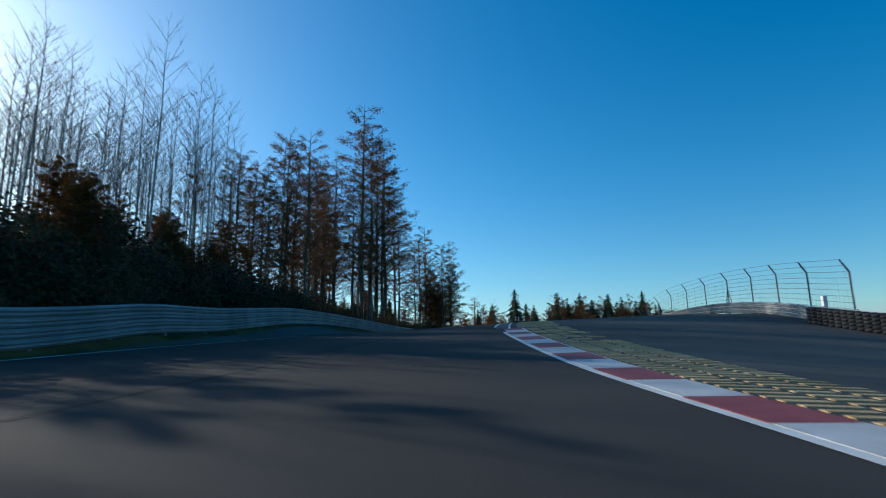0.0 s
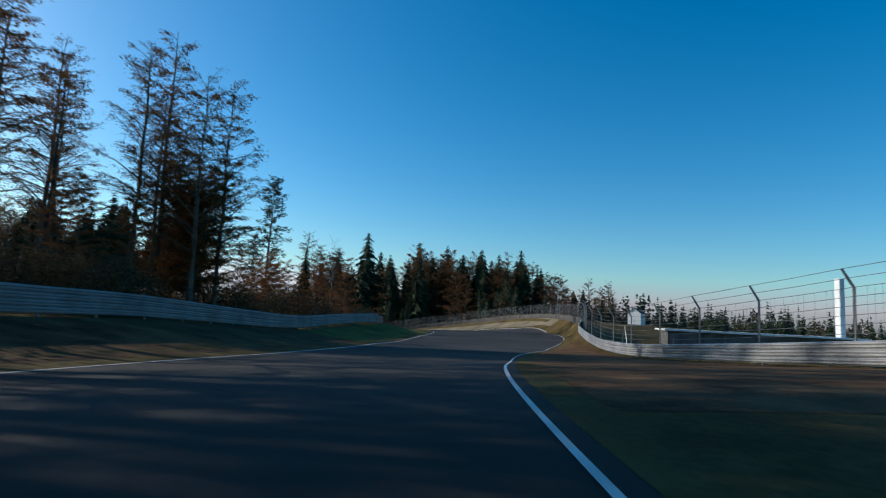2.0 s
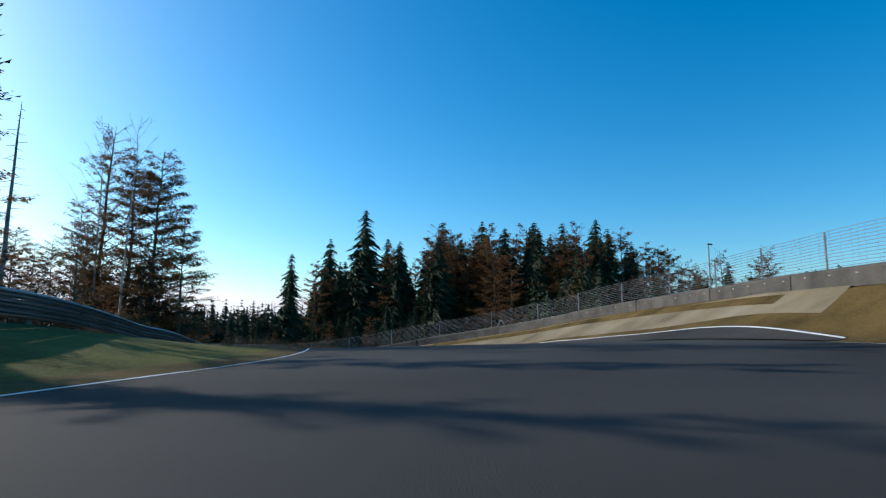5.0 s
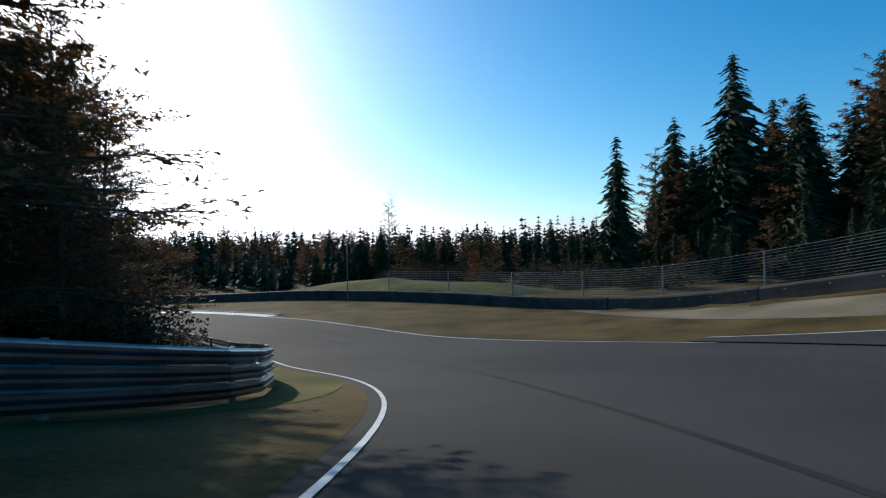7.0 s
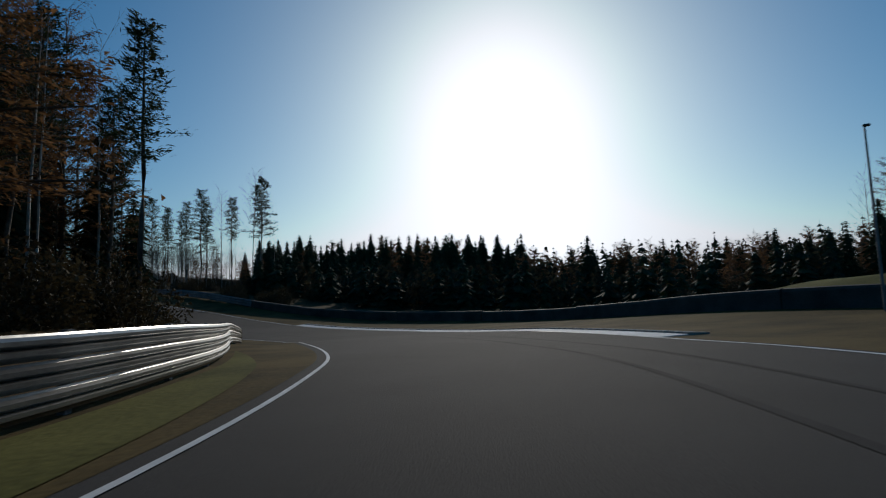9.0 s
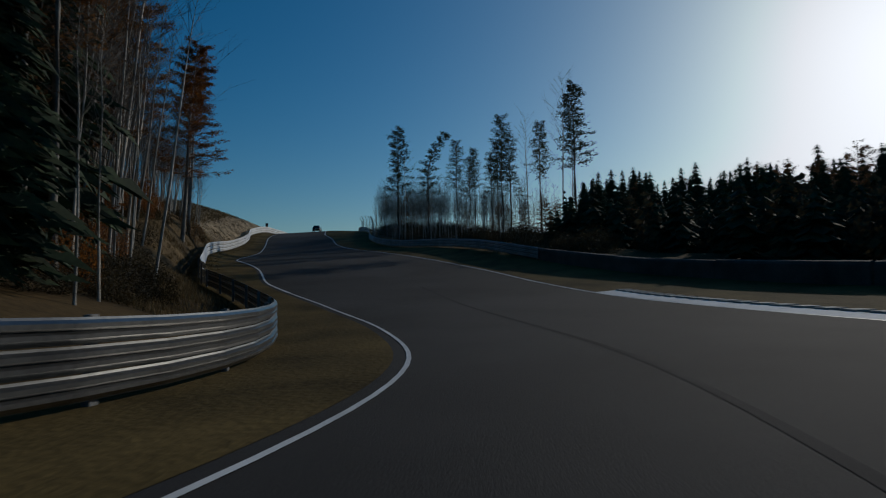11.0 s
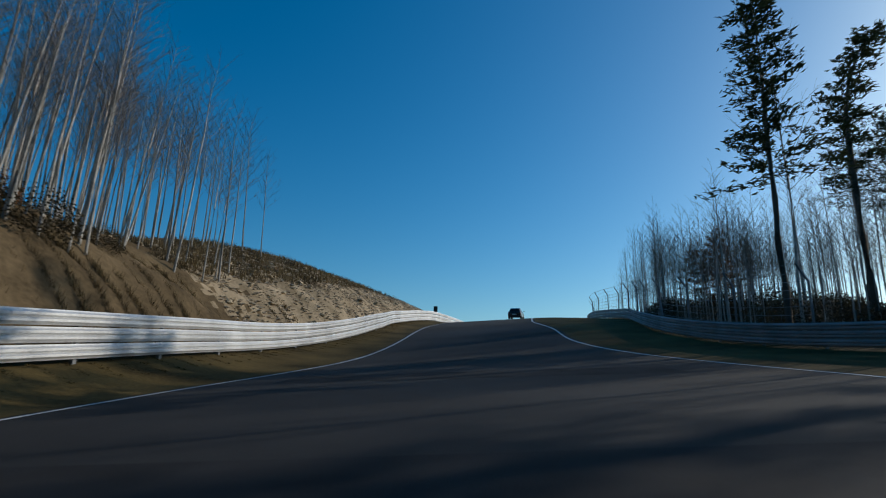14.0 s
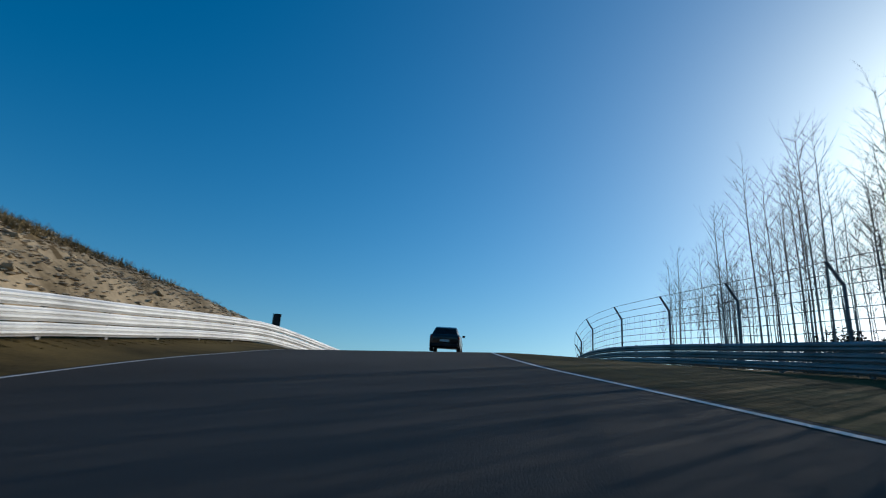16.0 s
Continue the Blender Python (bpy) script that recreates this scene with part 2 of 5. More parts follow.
# ---------------------------------------------------------------- plan of the track
# Centre line of the driven way: a point every 16.5 m, from station -55 m.
LINE = np.array([(-6.6, -41.2, -33.42), (-5.6, -24.8, -32.17), (-4.7, -8.3, -30.91), (-3.8, 8.2, -29.65), (-2.9, 24.7, -28.40), (-1.5, 41.1, -26.85),
    (0.5, 57.5, -25.30), (3.4, 73.7, -24.35), (7.8, 89.6, -24.43), (14.0, 104.9, -25.24), (20.5, 120.1, -25.87), (26.1, 135.6, -26.41),
    (30.2, 151.5, -26.56), (32.6, 167.8, -26.19), (31.7, 184.3, -26.14), (28.5, 200.5, -27.17), (21.4, 215.2, -29.41), (9.7, 226.7, -30.87),
    (-4.6, 234.6, -30.96), (-20.8, 237.7, -31.27), (-37.2, 238.3, -31.80), (-52.4, 232.2, -31.28), (-67.3, 225.3, -29.94), (-82.2, 218.1, -27.91),
    (-96.7, 210.2, -26.82), (-111.7, 203.4, -24.74), (-127.6, 199.1, -21.97), (-143.6, 195.0, -19.36), (-159.6, 191.0, -17.20), (-175.6, 186.9, -17.40),
    (-191.5, 182.8, -17.89), (-207.5, 178.7, -18.39), (-223.5, 174.6, -18.88)])
S0, STEP = -55.0, 16.5
ST = np.arange(S0, S0 + STEP * (len(LINE) - 1) + 0.01, 1.0)


def spline(ctrl, u):
    i = np.clip(np.floor(u).astype(int), 0, len(ctrl) - 2)
    t = (u - i)[:, None]
    p0, p1, p2, p3 = (ctrl[np.clip(i + k, 0, len(ctrl) - 1)] for k in (-1, 0, 1, 2))
    return 0.5 * (2 * p1 + (p2 - p0) * t + (2 * p0 - 5 * p1 + 4 * p2 - p3) * t**2 + (3 * p1 - p0 - 3 * p2 + p3) * t**3)


WAY = spline(LINE, (ST - S0) / STEP)
RISE = np.convolve(np.pad(WAY[:, 2], 14, mode="edge"), np.hanning(31)[1:-1] / np.hanning(31).sum(), mode="same")[14:-14]
WAY[:, 2] += (RISE - WAY[:, 2]) * np.interp(ST, (292, 304, 376, 392), (0, 1, 1, 0))
TAN = np.gradient(WAY[:, :2], axis=0)
TAN /= np.linalg.norm(TAN, axis=1)[:, None]
NOR = np.stack([TAN[:, 1], -TAN[:, 0]], 1)


def prof(text):
    """A profile along the track: 'station:value ...', linear between, softened over a few metres."""
    k, v = zip(*[tuple(map(float, w.split(":"))) for w in text.split()])
    y = np.interp(ST, k, v)
    for _ in range(5):
        y[1:-1] = (y[:-2] + 2 * y[1:-1] + y[2:]) / 4
    return y


WAY[:, 2] += prof("-55:-0 46:0.02 86:-0.02 158:0.03 182:-0.04 198:-0 205:0.06 220:0.03 230:0.16 245:0.01 260:0.07 280:-0.04 306:-0.04 324:0 336:0.17 342:0.17 354:-0.06 360:-0.12 372:0.01 396:0.09 420:-0.01 473:0")
BANK = prof("-55:-.043 0:-.04 20:-.014 35:.015 50:.04 80:.05 95:.022 125:.011 155:.032 170:.028 185:.016 200:-.021 215:-.005 230:.012 260:0 290:.02 320:.033 335:.046 365:.043 500:.045")
LEFT = prof("-55:-12.6 -15:-12.48 13:-12.99 34:-12.66 40:-12.42 65:-10.74 75:-10.24 81:-10.1 97:-10.63 118:-12.4 122:-12.58 126:-12.52 131:-12.14 138:-11.34 143:-10.62 147:-9.85 152:-8.4 162:-4.64 165:-3.77 168:-3.21 182:-2.32 204:-0.57 209:-0.31 213:-0.47 220:-1.63 225:-1.71 240:-2.42 256:-2.67 263:-2.55 278:-1.28 285:-1.31 292:-2.06 307:-4.84 317:-5.37 329:-6.89 336:-7.42 342:-7.22 346:-6.66 353:-5.38 355:-5.18 358:-5.15 364:-5.79 385:-9.38 389:-9.81 394:-10.11 401:-10.14 425:-9.48 473:-9.18")
RIGHT = prof("-55:3.74 0:3.89 5:3.57 14:2.37 29:1.06 37:0.71 98:1.22 105:1.48 113:2.46 130:6.14 137:8.36 154:14.88 160:16.52 165:16.92 175:17.16 190:19.82 200:20.58 205:20.26 208:19.48 211:17.84 219:11.33 223:8.93 226:7.79 230:7.27 237:7.1 244:7.44 254:8.93 262:10.48 267:11.03 273:11.16 291:10.84 305:11.83 309:11.89 324:10.31 341:10.62 347:10.21 352:9.14 364:5.88 374:4.4 386:1.8 398:0.7 420:0.9 473:1.2")
BAR_L = prof("-55:-14 16:-13.72 34:-15.04 60:-18.91 71:-19.98 108:-21.56 133:-20.9 140:-20.34 146:-19.15 151:-17.67 162:-13.74 166:-12.69 170:-12.2 183:-11.57 188:-10.93 192:-10.14 195:-9.26 198:-8.07 207:-3.6 209:-2.98 212:-2.66 221:-3.69 244:-5.39 256:-5.99 264:-5.81 279:-4.27 285:-4.31 289:-4.74 293:-5.44 300:-6.99 307:-8.95 310:-9.4 324:-10.31 330:-10.49 337:-10.38 351:-9.61 366:-9.71 374:-10.65 388:-13.66 396:-14.41 403:-14.48 410:-14.27 427:-12.58 434:-12.22 473:-13.11")
BAR_R = prof("-55:23.94 27:20.85 35:20.89 50:21.63 56:21.49 63:20.57 73:18.67 78:17.51 91:14.02 103:11.56 113:10.21 122:9.97 131:10.61 139:12 144:13.51 154:17.62 160:19.87 179:26.01 185:27.53 194:29.32 198:29.88 202:29.99 206:29.38 214:26.91 218:25.93 229:24.2 242:21.38 249:20.4 256:20.01 272:19.94 297:17.71 308:17.1 321:16.67 336:16.81 342:16.48 349:15.45 364:12.3 369:11.52 373:11.24 386:11.01 396:9.94 406:8.2 412:7.5 418:7.8 424:8.8 432:10.4 445:12.5 473:15")
UP_L = prof("-55:0.7 -10:0.67 30:0.44 46:0.94 62:1 94:1.45 118:1.08 126:1.15 140:1.67 150:1.8 158:1.74 166:1.44 174:0.89 182:0.5 190:0.53 200:0.35 210:-0.02 215:0.09 220:0.03 225:0.08 229:-0.05 236:-0.07 265:0.09 288:-0.11 328:0.57 340:0.86 348:0.84 356:0.61 362:0.55 372:0.59 378:0.52 385:0.59 402:0.38 414:0.66 426:1.1 432:1.24 438:1.32 473:1.37")
UP_R = prof("-55:-0.8 39:-0.79 49:-0.66 91:0.2 97:0.21 109:0.03 114:0.06 122:0.37 137:1.42 145:1.85 177:2.95 193:3.6 199:3.72 203:3.59 206:3.33 210:2.8 219:1.26 223:0.67 227:0.26 231:0.06 235:0.08 245:0.49 253:0.65 297:0.39 322:0.72 333:0.59 366:-0.1 381:-0.05 401:-0.55 406:-0.51 415:-0.26 421:-0.17 473:-0.1")
HILL_L = prof("-55:5 60:6 150:4 185:2 215:2 240:5 290:5 305:5 320:5.8 340:6.2 352:6.5 360:7.4 366:8.7 372:8.45 378:7.5 388:6.7 398:4.7 408:2.6 420:1.8 440:1.5 500:1.5")
FALL_R = prof("-55:0 60:0 85:3.2 145:3.2 170:0 500:0")
SLOPE_L = prof("-55:.3 200:.3 230:.25 290:.4 306:.8 318:2.0 342:2.3 352:1.8 358:1.5 372:1.47 400:1.66 500:.8")


def at(s):
    return int(np.clip(round(s - S0), 0, len(ST) - 1))


def surf(i, d):
    """Height of the ground at station index i, d metres to the right, between the barriers."""
    z = WAY[i, 2] + np.clip(d, -14, 18) * BANK[i]
    if d < LEFT[i]:
        z += UP_L[i] * np.clip((LEFT[i] - 0.4 - d) / max(LEFT[i] - 0.4 - BAR_L[i], 1.0), 0, 1) ** 1.5
    if d > RIGHT[i]:
        z += UP_R[i] * np.clip((d - RIGHT[i] - 0.4) / max(BAR_R[i] - RIGHT[i] - 0.4, 1.0), 0, 1) ** 1.5
    return float(z)


def spot(s, d, dz=0.0):
    """The place at station s, d metres to the right, on the ground."""
    f = min(max(s - S0, 0.0), len(ST) - 1.001)
    i = int(f)
    g = f - i
    p = (WAY[i, :2] + NOR[i] * d) * (1 - g) + (WAY[i + 1, :2] + NOR[i + 1] * d) * g
    return Vector((p[0], p[1], surf(i, d) * (1 - g) + surf(i + 1, d) * g + dz))


def value(a, s):
    """A profile's value at station s."""
    return float(np.interp(s, ST, a))


def heading(s):
    i = at(s)
    return math.atan2(-TAN[i, 0], TAN[i, 1])


BUMPS = np.random.RandomState(5).uniform(0, 6.28, (6, 2))


def ground_z(x, y):
    """Height of the land anywhere, for arrays of x and y."""
    x, y = np.atleast_1d(np.asarray(x, float)), np.atleast_1d(np.asarray(y, float))
    out = np.zeros(len(x))
    for a in range(0, len(x), 4000):
        xx, yy = x[a:a + 4000], y[a:a + 4000]
        d2 = (xx[:, None] - WAY[None, :, 0]) ** 2 + (yy[:, None] - WAY[None, :, 1]) ** 2
        i = d2.argmin(1)
        far = np.sqrt(d2[np.arange(len(i)), i])
        lat = (xx - WAY[i, 0]) * NOR[i, 0] + (yy - WAY[i, 1]) * NOR[i, 1]
        w = 1.0 / (d2 + 6.0) ** 3
        zr = (w * WAY[None, :, 2]).sum(1) / w.sum(1)
        z = zr + np.clip(lat, -14, 18) * BANK[i]
        lf = np.clip((LEFT[i] - lat) / np.maximum(LEFT[i] - BAR_L[i], 1), 0, 1) ** 1.5
        rf = np.clip((lat - RIGHT[i]) / np.maximum(BAR_R[i] - RIGHT[i], 1), 0, 1) ** 1.5
        z = z + UP_L[i] * lf + UP_R[i] * rf
        e = np.maximum(BAR_L[i] - 1.0 - lat, 0)
        z = z + HILL_L[i] * (1 - np.exp(-e * SLOPE_L[i] / np.maximum(HILL_L[i], 0.1)))
        z = z - FALL_R[i] * (1 - np.exp(-np.maximum(lat - BAR_R[i] - 1.5, 0) * 0.3))
        inside = (lat > BAR_L[i] - 1.2) & (lat < BAR_R[i] + 1.2) & (far < 60)
        k = np.clip((far - 45) / 170, 0, 1)
        k = k * k * (3 - 2 * k)
        dist = np.hypot(xx + 20, yy - 180)
        base = -27.5 - 15 * np.clip((dist - 300) / 500, 0, 1)
        z = z * (1 - k) + base * k
        ripple = sum(np.sin(xx * f + p[0]) * np.cos(yy * f * 1.1 + p[1]) for f, p in zip((0.05, 0.09, 0.17, 0.31, 0.5, 0.8), BUMPS))
        z = z + np.where(inside, -0.3, ripple * 0.12)
        out[a:a + 4000] = z
    return out


def land(x, y):
    return float(ground_z([x], [y])[0])


# ---------------------------------------------------------------- ground sheet
def ground():
    ax = np.concatenate([[-4000, -2500, -1500, -900, -600, -450], np.arange(-360, 200, 3.0), [215, 235, 260, 300, 360, 450, 600, 900, 1500, 2500, 4000]])
    ay = np.concatenate([[-4000, -2500, -1500, -900, -500, -300, -180, -120], np.arange(-75, 390, 3.0), [400, 420, 450, 500, 600, 800, 1200, 1800, 2700, 4000]])
    gx, gy = np.meshgrid(ax, ay)
    gz = ground_z(gx.ravel(), gy.ravel())
    nx, ny = len(ax), len(ay)
    # sunk below the finer sheet of the bank
    for k in np.flatnonzero((gx.ravel() > -190) & (gx.ravel() < -40) & (gy.ravel() > 130) & (gy.ravel() < 240)):
        i = ((WAY[:, 0] - gx.ravel()[k]) ** 2 + (WAY[:, 1] - gy.ravel()[k]) ** 2).argmin()
        e = BAR_L[i] - (gx.ravel()[k] - WAY[i, 0]) * NOR[i, 0] - (gy.ravel()[k] - WAY[i, 1]) * NOR[i, 1]
        if 302 < ST[i] < 434 and 0.5 < e < 15.5:
            gz[k] -= 0.3 + 0.9 * min(1.0, (e - 0.5) / 2.0)
    verts = np.stack([gx.ravel(), gy.ravel(), gz], 1)
    faces = [(j * nx + i, j * nx + i + 1, (j + 1) * nx + i + 1, (j + 1) * nx + i) for j in range(ny - 1) for i in range(nx - 1)]
    me = bpy.data.meshes.new("ground")
    me.from_pydata(verts.tolist(), [], faces)
    for m in (EARTH, GRASS_M, SCREE):
        me.materials.append(m)
    idx = []
    cx, cy = verts[:, 0], verts[:, 1]
    mid = np.array([verts[list(f)].mean(0) for f in faces])
    for a in range(0, len(mid), 4000):
        q = mid[a:a + 4000]
        d2 = (q[:, None, 0] - WAY[None, :, 0]) ** 2 + (q[:, None, 1] - WAY[None, :, 1]) ** 2
        i = d2.argmin(1)
        lat = (q[:, 0] - WAY[i, 0]) * NOR[i, 0] + (q[:, 1] - WAY[i, 1]) * NOR[i, 1]
        far = np.sqrt(d2[np.arange(len(i)), i])
        k = np.zeros(len(q), int)
        k[(lat > 0) & (ST[i] > -60) & (ST[i] < 285)] = 1
        k[far > 130] = 0
        e = BAR_L[i] - lat
        k[(ST[i] > 360) & (e > 0) & (e < 17)] = 2
        idx.extend(k.tolist())
    me.polygons.foreach_set("material_index", idx)
    for p in me.polygons:
        p.use_smooth = True
    return tagged(new("ground", me), "autumn land with leaf litter, grass and scree beside the track", "ground", kind="structure")


ground()


def strip(name, s0, s1, left, right, cols, material, lift, label, kind="structure", category="road", step=1.0, smooth=True):
    """A sheet that follows the track between two profiles, cols cells wide."""
    bm = bmesh.new()
    rows = []
    for s in np.arange(s0, s1 + 0.01, step):
        i = at(s)
        a, b = (left(i) if callable(left) else left), (right(i) if callable(right) else right)
        rows.append([bm.verts.new(spot(s, a + (b - a) * k / cols, lift)) for k in range(cols + 1)])
    for r0, r1 in zip(rows, rows[1:]):
        for k in range(cols):
            bm.faces.new((r0[k], r0[k + 1], r1[k + 1], r1[k]))
    return obj(name, bm, material, label=label, category=category, kind=kind, smooth=smooth)


END = float(ST[-1]) - 1
strip("road", -50, END, lambda i: LEFT[i] - 0.3, lambda i: RIGHT[i] + 0.3, 12, ASPHALT, 0.0, "dark grey asphalt race track with tyre marks", category="road")
strip("verge_left", -50, END, lambda i: BAR_L[i] - 1.0, lambda i: LEFT[i] - 0.3, 6, GRASS_M, 0.004, "short dry grass verge along the asphalt", category="grass")
strip("verge_right", 64, 215, lambda i: RIGHT[i] + 0.3, lambda i: BAR_R[i] + 1.0, 10, GRASS_M, 0.004, "dry brownish grass verge up to the barrier", category="grass")
APRON = np.maximum(prof("-55:3.74 0:3.89 29:1.06 37:0.71 98:1.22 107:1.63 114:2.66 131:6.42 138:8.73 154:14.88 159:16.31 163:16.81 164:17.43 171:19.74 182:21.55 195:24.92 202:25.71 206:25.16 209:23.56 212:20.56 218:12.92 219:11.33 220:10.65 223:8.93 225:8.08 229:7.35 236:7.09 244:7.44 254:8.93 262:10.48 267:11.03 291:10.84 309:11.89 324:10.31 341:10.62 347:10.21 352:9.14 364:5.88 374:4.71 386:1.14 391:0.26 397:0.32 407:1.56 412:1.84 416:1.68 426:0.59 431:0.4 473:1.55"), RIGHT)
strip("outer_road", 165, 216, lambda i: RIGHT[i] + 0.25, lambda i: APRON[i] + 0.15, 20, ASPHALT, 0.05, "dark asphalt rising towards the outside of the bend", category="road")
strip("sandy_run_off", 168, 230, lambda i: np.interp(ST[i], (168, 176, 196, 203, 230), (BAR_R[i] - 2, APRON[i] + 1.3, APRON[i] + 0.7, APRON[i] + 0.5, BAR_R[i] - 1.2)), lambda i: BAR_R[i] + 0.9, 12, SAND, 0.02, "pale sandy gravel run-off below the barrier", category="gravel")
strip("grass_strip", 172, 228, lambda i: BAR_R[i] - 1.3, lambda i: BAR_R[i] + 0.8, 3, GRASS_M, 0.04, "dry grass strip at the foot of the barrier", category="grass")
strip("verge_right", 215, END, lambda i: RIGHT[i] + 0.3, lambda i: BAR_R[i] + 1.0, 10, GRASS_M, 0.004, "dry brownish grass verge up to the barrier", category="grass")
strip("run_off_area", -50, 64, lambda i: RIGHT[i] + 0.3, lambda i: BAR_R[i] + 1.0, 10, RUNOFF, 0.002, "worn grey asphalt run-off area", category="pavement")
strip("run_off_area", -50, 52, lambda i: BAR_L[i] + 0.5, lambda i: LEFT[i] - 0.2, 6, RUNOFF, 0.014, "worn grey asphalt between the track and the barrier", category="pavement")
LITTER = mat("leaf_litter", (0.045, 0.025, 0.014), (0.17, 0.095, 0.048), 0.95, scale=0.5, fine=7, bump=1.0, spec=0.05)
strip("leaf_litter", 54, 124, lambda i: BAR_L[i] + 0.4, lambda i: LEFT[i] - 1.3, 8, LITTER, 0.012, "earth verge covered in brown fallen leaves", category="ground")
strip("leaf_litter", 72, 134, lambda i: RIGHT[i] + 1.0, lambda i: BAR_R[i] - 0.5, 6, LITTER, 0.012, "earth verge covered in brown fallen leaves", category="ground")
strip("grass_patch", 124, 178, lambda i: LEFT[i] - 8.0, lambda i: LEFT[i] - 1.2, 5, GREEN, 0.014, "sunlit patch of green grass inside the bend", category="grass")
strip("grass_patch", 204, 252, lambda i: BAR_L[i] + 0.3, lambda i: np.interp(ST[i], (204, 212, 232, 252), (BAR_L[i] + 0.35, LEFT[i] - 0.45, LEFT[i] - 0.45, BAR_L[i] + 0.35)), 5, GREEN, 0.014, "short olive green grass inside the bend", category="grass")
for s0, s1, arr, w in ((-50, 160, LEFT, 0.1), (160, 300, LEFT, 0.045), (300, END, LEFT, 0.075), (-50, 30, RIGHT, 0.1), (62, 150, RIGHT, 0.045), (150, 165, RIGHT, 0.08), (165, 216, APRON, 0.07), (215, 300, RIGHT, 0.075), (300, END, RIGHT, 0.075)):
    strip("edge_line", s0, s1, lambda i: arr[i] - w, lambda i: arr[i] + w, 1, WHITE, 0.062 if arr is APRON else 0.012, "painted white edge line", category="marking")
# the narrow pale lane with its two white lines, opposite the hatched area
strip("lane_patch", 34, 57, 0.5, 1.2, 2, PATCH, 0.006, "pale resurfaced asphalt strip beside the track", category="pavement")
strip("lane_line", 36, 56, 0.36, 0.48, 1, WHITE, 0.012, "painted white lane line", category="marking")
strip("lane_line", 33, 58, 1.25, 1.38, 1, WHITE, 0.012, "painted white lane line", category="marking")
strip("kerb_line", -4, 34, lambda i: RIGHT[i] + 1.18, lambda i: RIGHT[i] + 1.3, 1, WHITE, 0.014, "painted white line behind the kerb", category="marking")
# long dark tyre marks and lighter repairs in the asphalt
for s0, s1, d0, d1, w in ((176, 222, 3.5, 2.6, 0.15), (226, 262, 2.6, 3.8, 0.15), (228, 266, 4.2, 5.4, 0.14), (262, 300, 1.5, 4.0, 0.15), (6, 44, -5.2, -4.4, 0.16)):
    strip("tyre_mark", s0, s1, lambda i: np.interp(ST[i], (s0, s1), (d0, d1)), lambda i: np.interp(ST[i], (s0, s1), (d0, d1)) + w, 1, MARK, 0.005, "dark rubber mark on the asphalt", category="marking")
for s0, s1, a, b in ((330, 333, -5, 8), (344, 347.5, -5, 7.5)):
    strip("asphalt_joint", s0, s1, a, b, 4, MARK if s0 > 300 else PATCH, 0.004, "repaired band across the asphalt", category="pavement")


def slab(s0, s1, d0, d1, h, edge, material, name, parent, w1=None):
    """A low kerb piece between two stations, its top bevelled towards the track."""
    bm = bmesh.new()
    lo, hi = [], []
    for s, k in ((s0 + 0.01, 0), (s1 - 0.01, 1)):
        e0 = d0(s) if callable(d0) else d0
        e1 = d1(s) if callable(d1) else d1
        lo.append((bm.verts.new(spot(s, e0, -0.05)), bm.verts.new(spot(s, e1, -0.05))))
        hi.append((bm.verts.new(spot(s, e0, edge)), bm.verts.new(spot(s, e1, h))))
    (a, b), (c, d) = lo
    (e, f), (g, q) = hi
    for fc in ((e, f, q, g), (a, e, g, c), (f, b, d, q), (a, b, f, e), (g, q, d, c)):
        bm.faces.new(fc)
    bmesh.ops.recalc_face_normals(bm, faces=bm.faces)
    return part(name, bm, material, parent)


kerb = new("kerb")
tagged(kerb, "low kerb painted in red and white blocks", "kerb")
for k, s in enumerate(np.arange(-3.6, 33.0, 2.05)):
    slab(s, s + 2.05, lambda q: value(RIGHT, q) + 0.12, lambda q: value(RIGHT, q) + 1.14, 0.05, 0.02, RED if k % 2 else PALE, "kerb_block", kerb)
hatch = new("hatched_area")
tagged(hatch, "faded ochre hatching painted on grey asphalt", "marking")
hr = random.Random(8)
for s in np.arange(0, 34, 0.42):
    a, w = value(RIGHT, s) + 1.36, 0.21 + hr.uniform(-0.03, 0.03)
    for k in range(3):
        if s < 22 or hr.random() < 0.75:
            slab(s + 0.3 * k, s + 0.3 * k + w, a + k * 0.86 + 0.03, a + k * 0.86 + 0.8 + hr.uniform(-0.12, 0.06), 0.022, 0.022, OCHRE, "stripe", hatch)
for s in np.arange(35, 58, 0.8):
    slab(s, s + 0.3, 1.75 + hr.uniform(0, 0.1), 4.4 + hr.uniform(-0.15, 0.15) - max(0.0, s - 46) * 0.16, 0.022, 0.022, OCHRE, "stripe", hatch)
kerb = new("kerb")
tagged(kerb, "wide white concrete kerb with a serrated outer edge", "kerb")
for s in np.arange(246, 292, 2.0):
    slab(s, s + 2.0, lambda q: value(RIGHT, q) + 0.1, lambda q: value(RIGHT, q) + 1.15, 0.05, 0.016, PLASTER, "kerb_block", kerb)
for s in np.arange(246, 292, 0.7):
    slab(s, s + 0.4, lambda q: value(RIGHT, q) + 1.17, lambda q: value(RIGHT, q) + 1.95, 0.06, 0.11, CONC, "rumble_tooth", kerb)


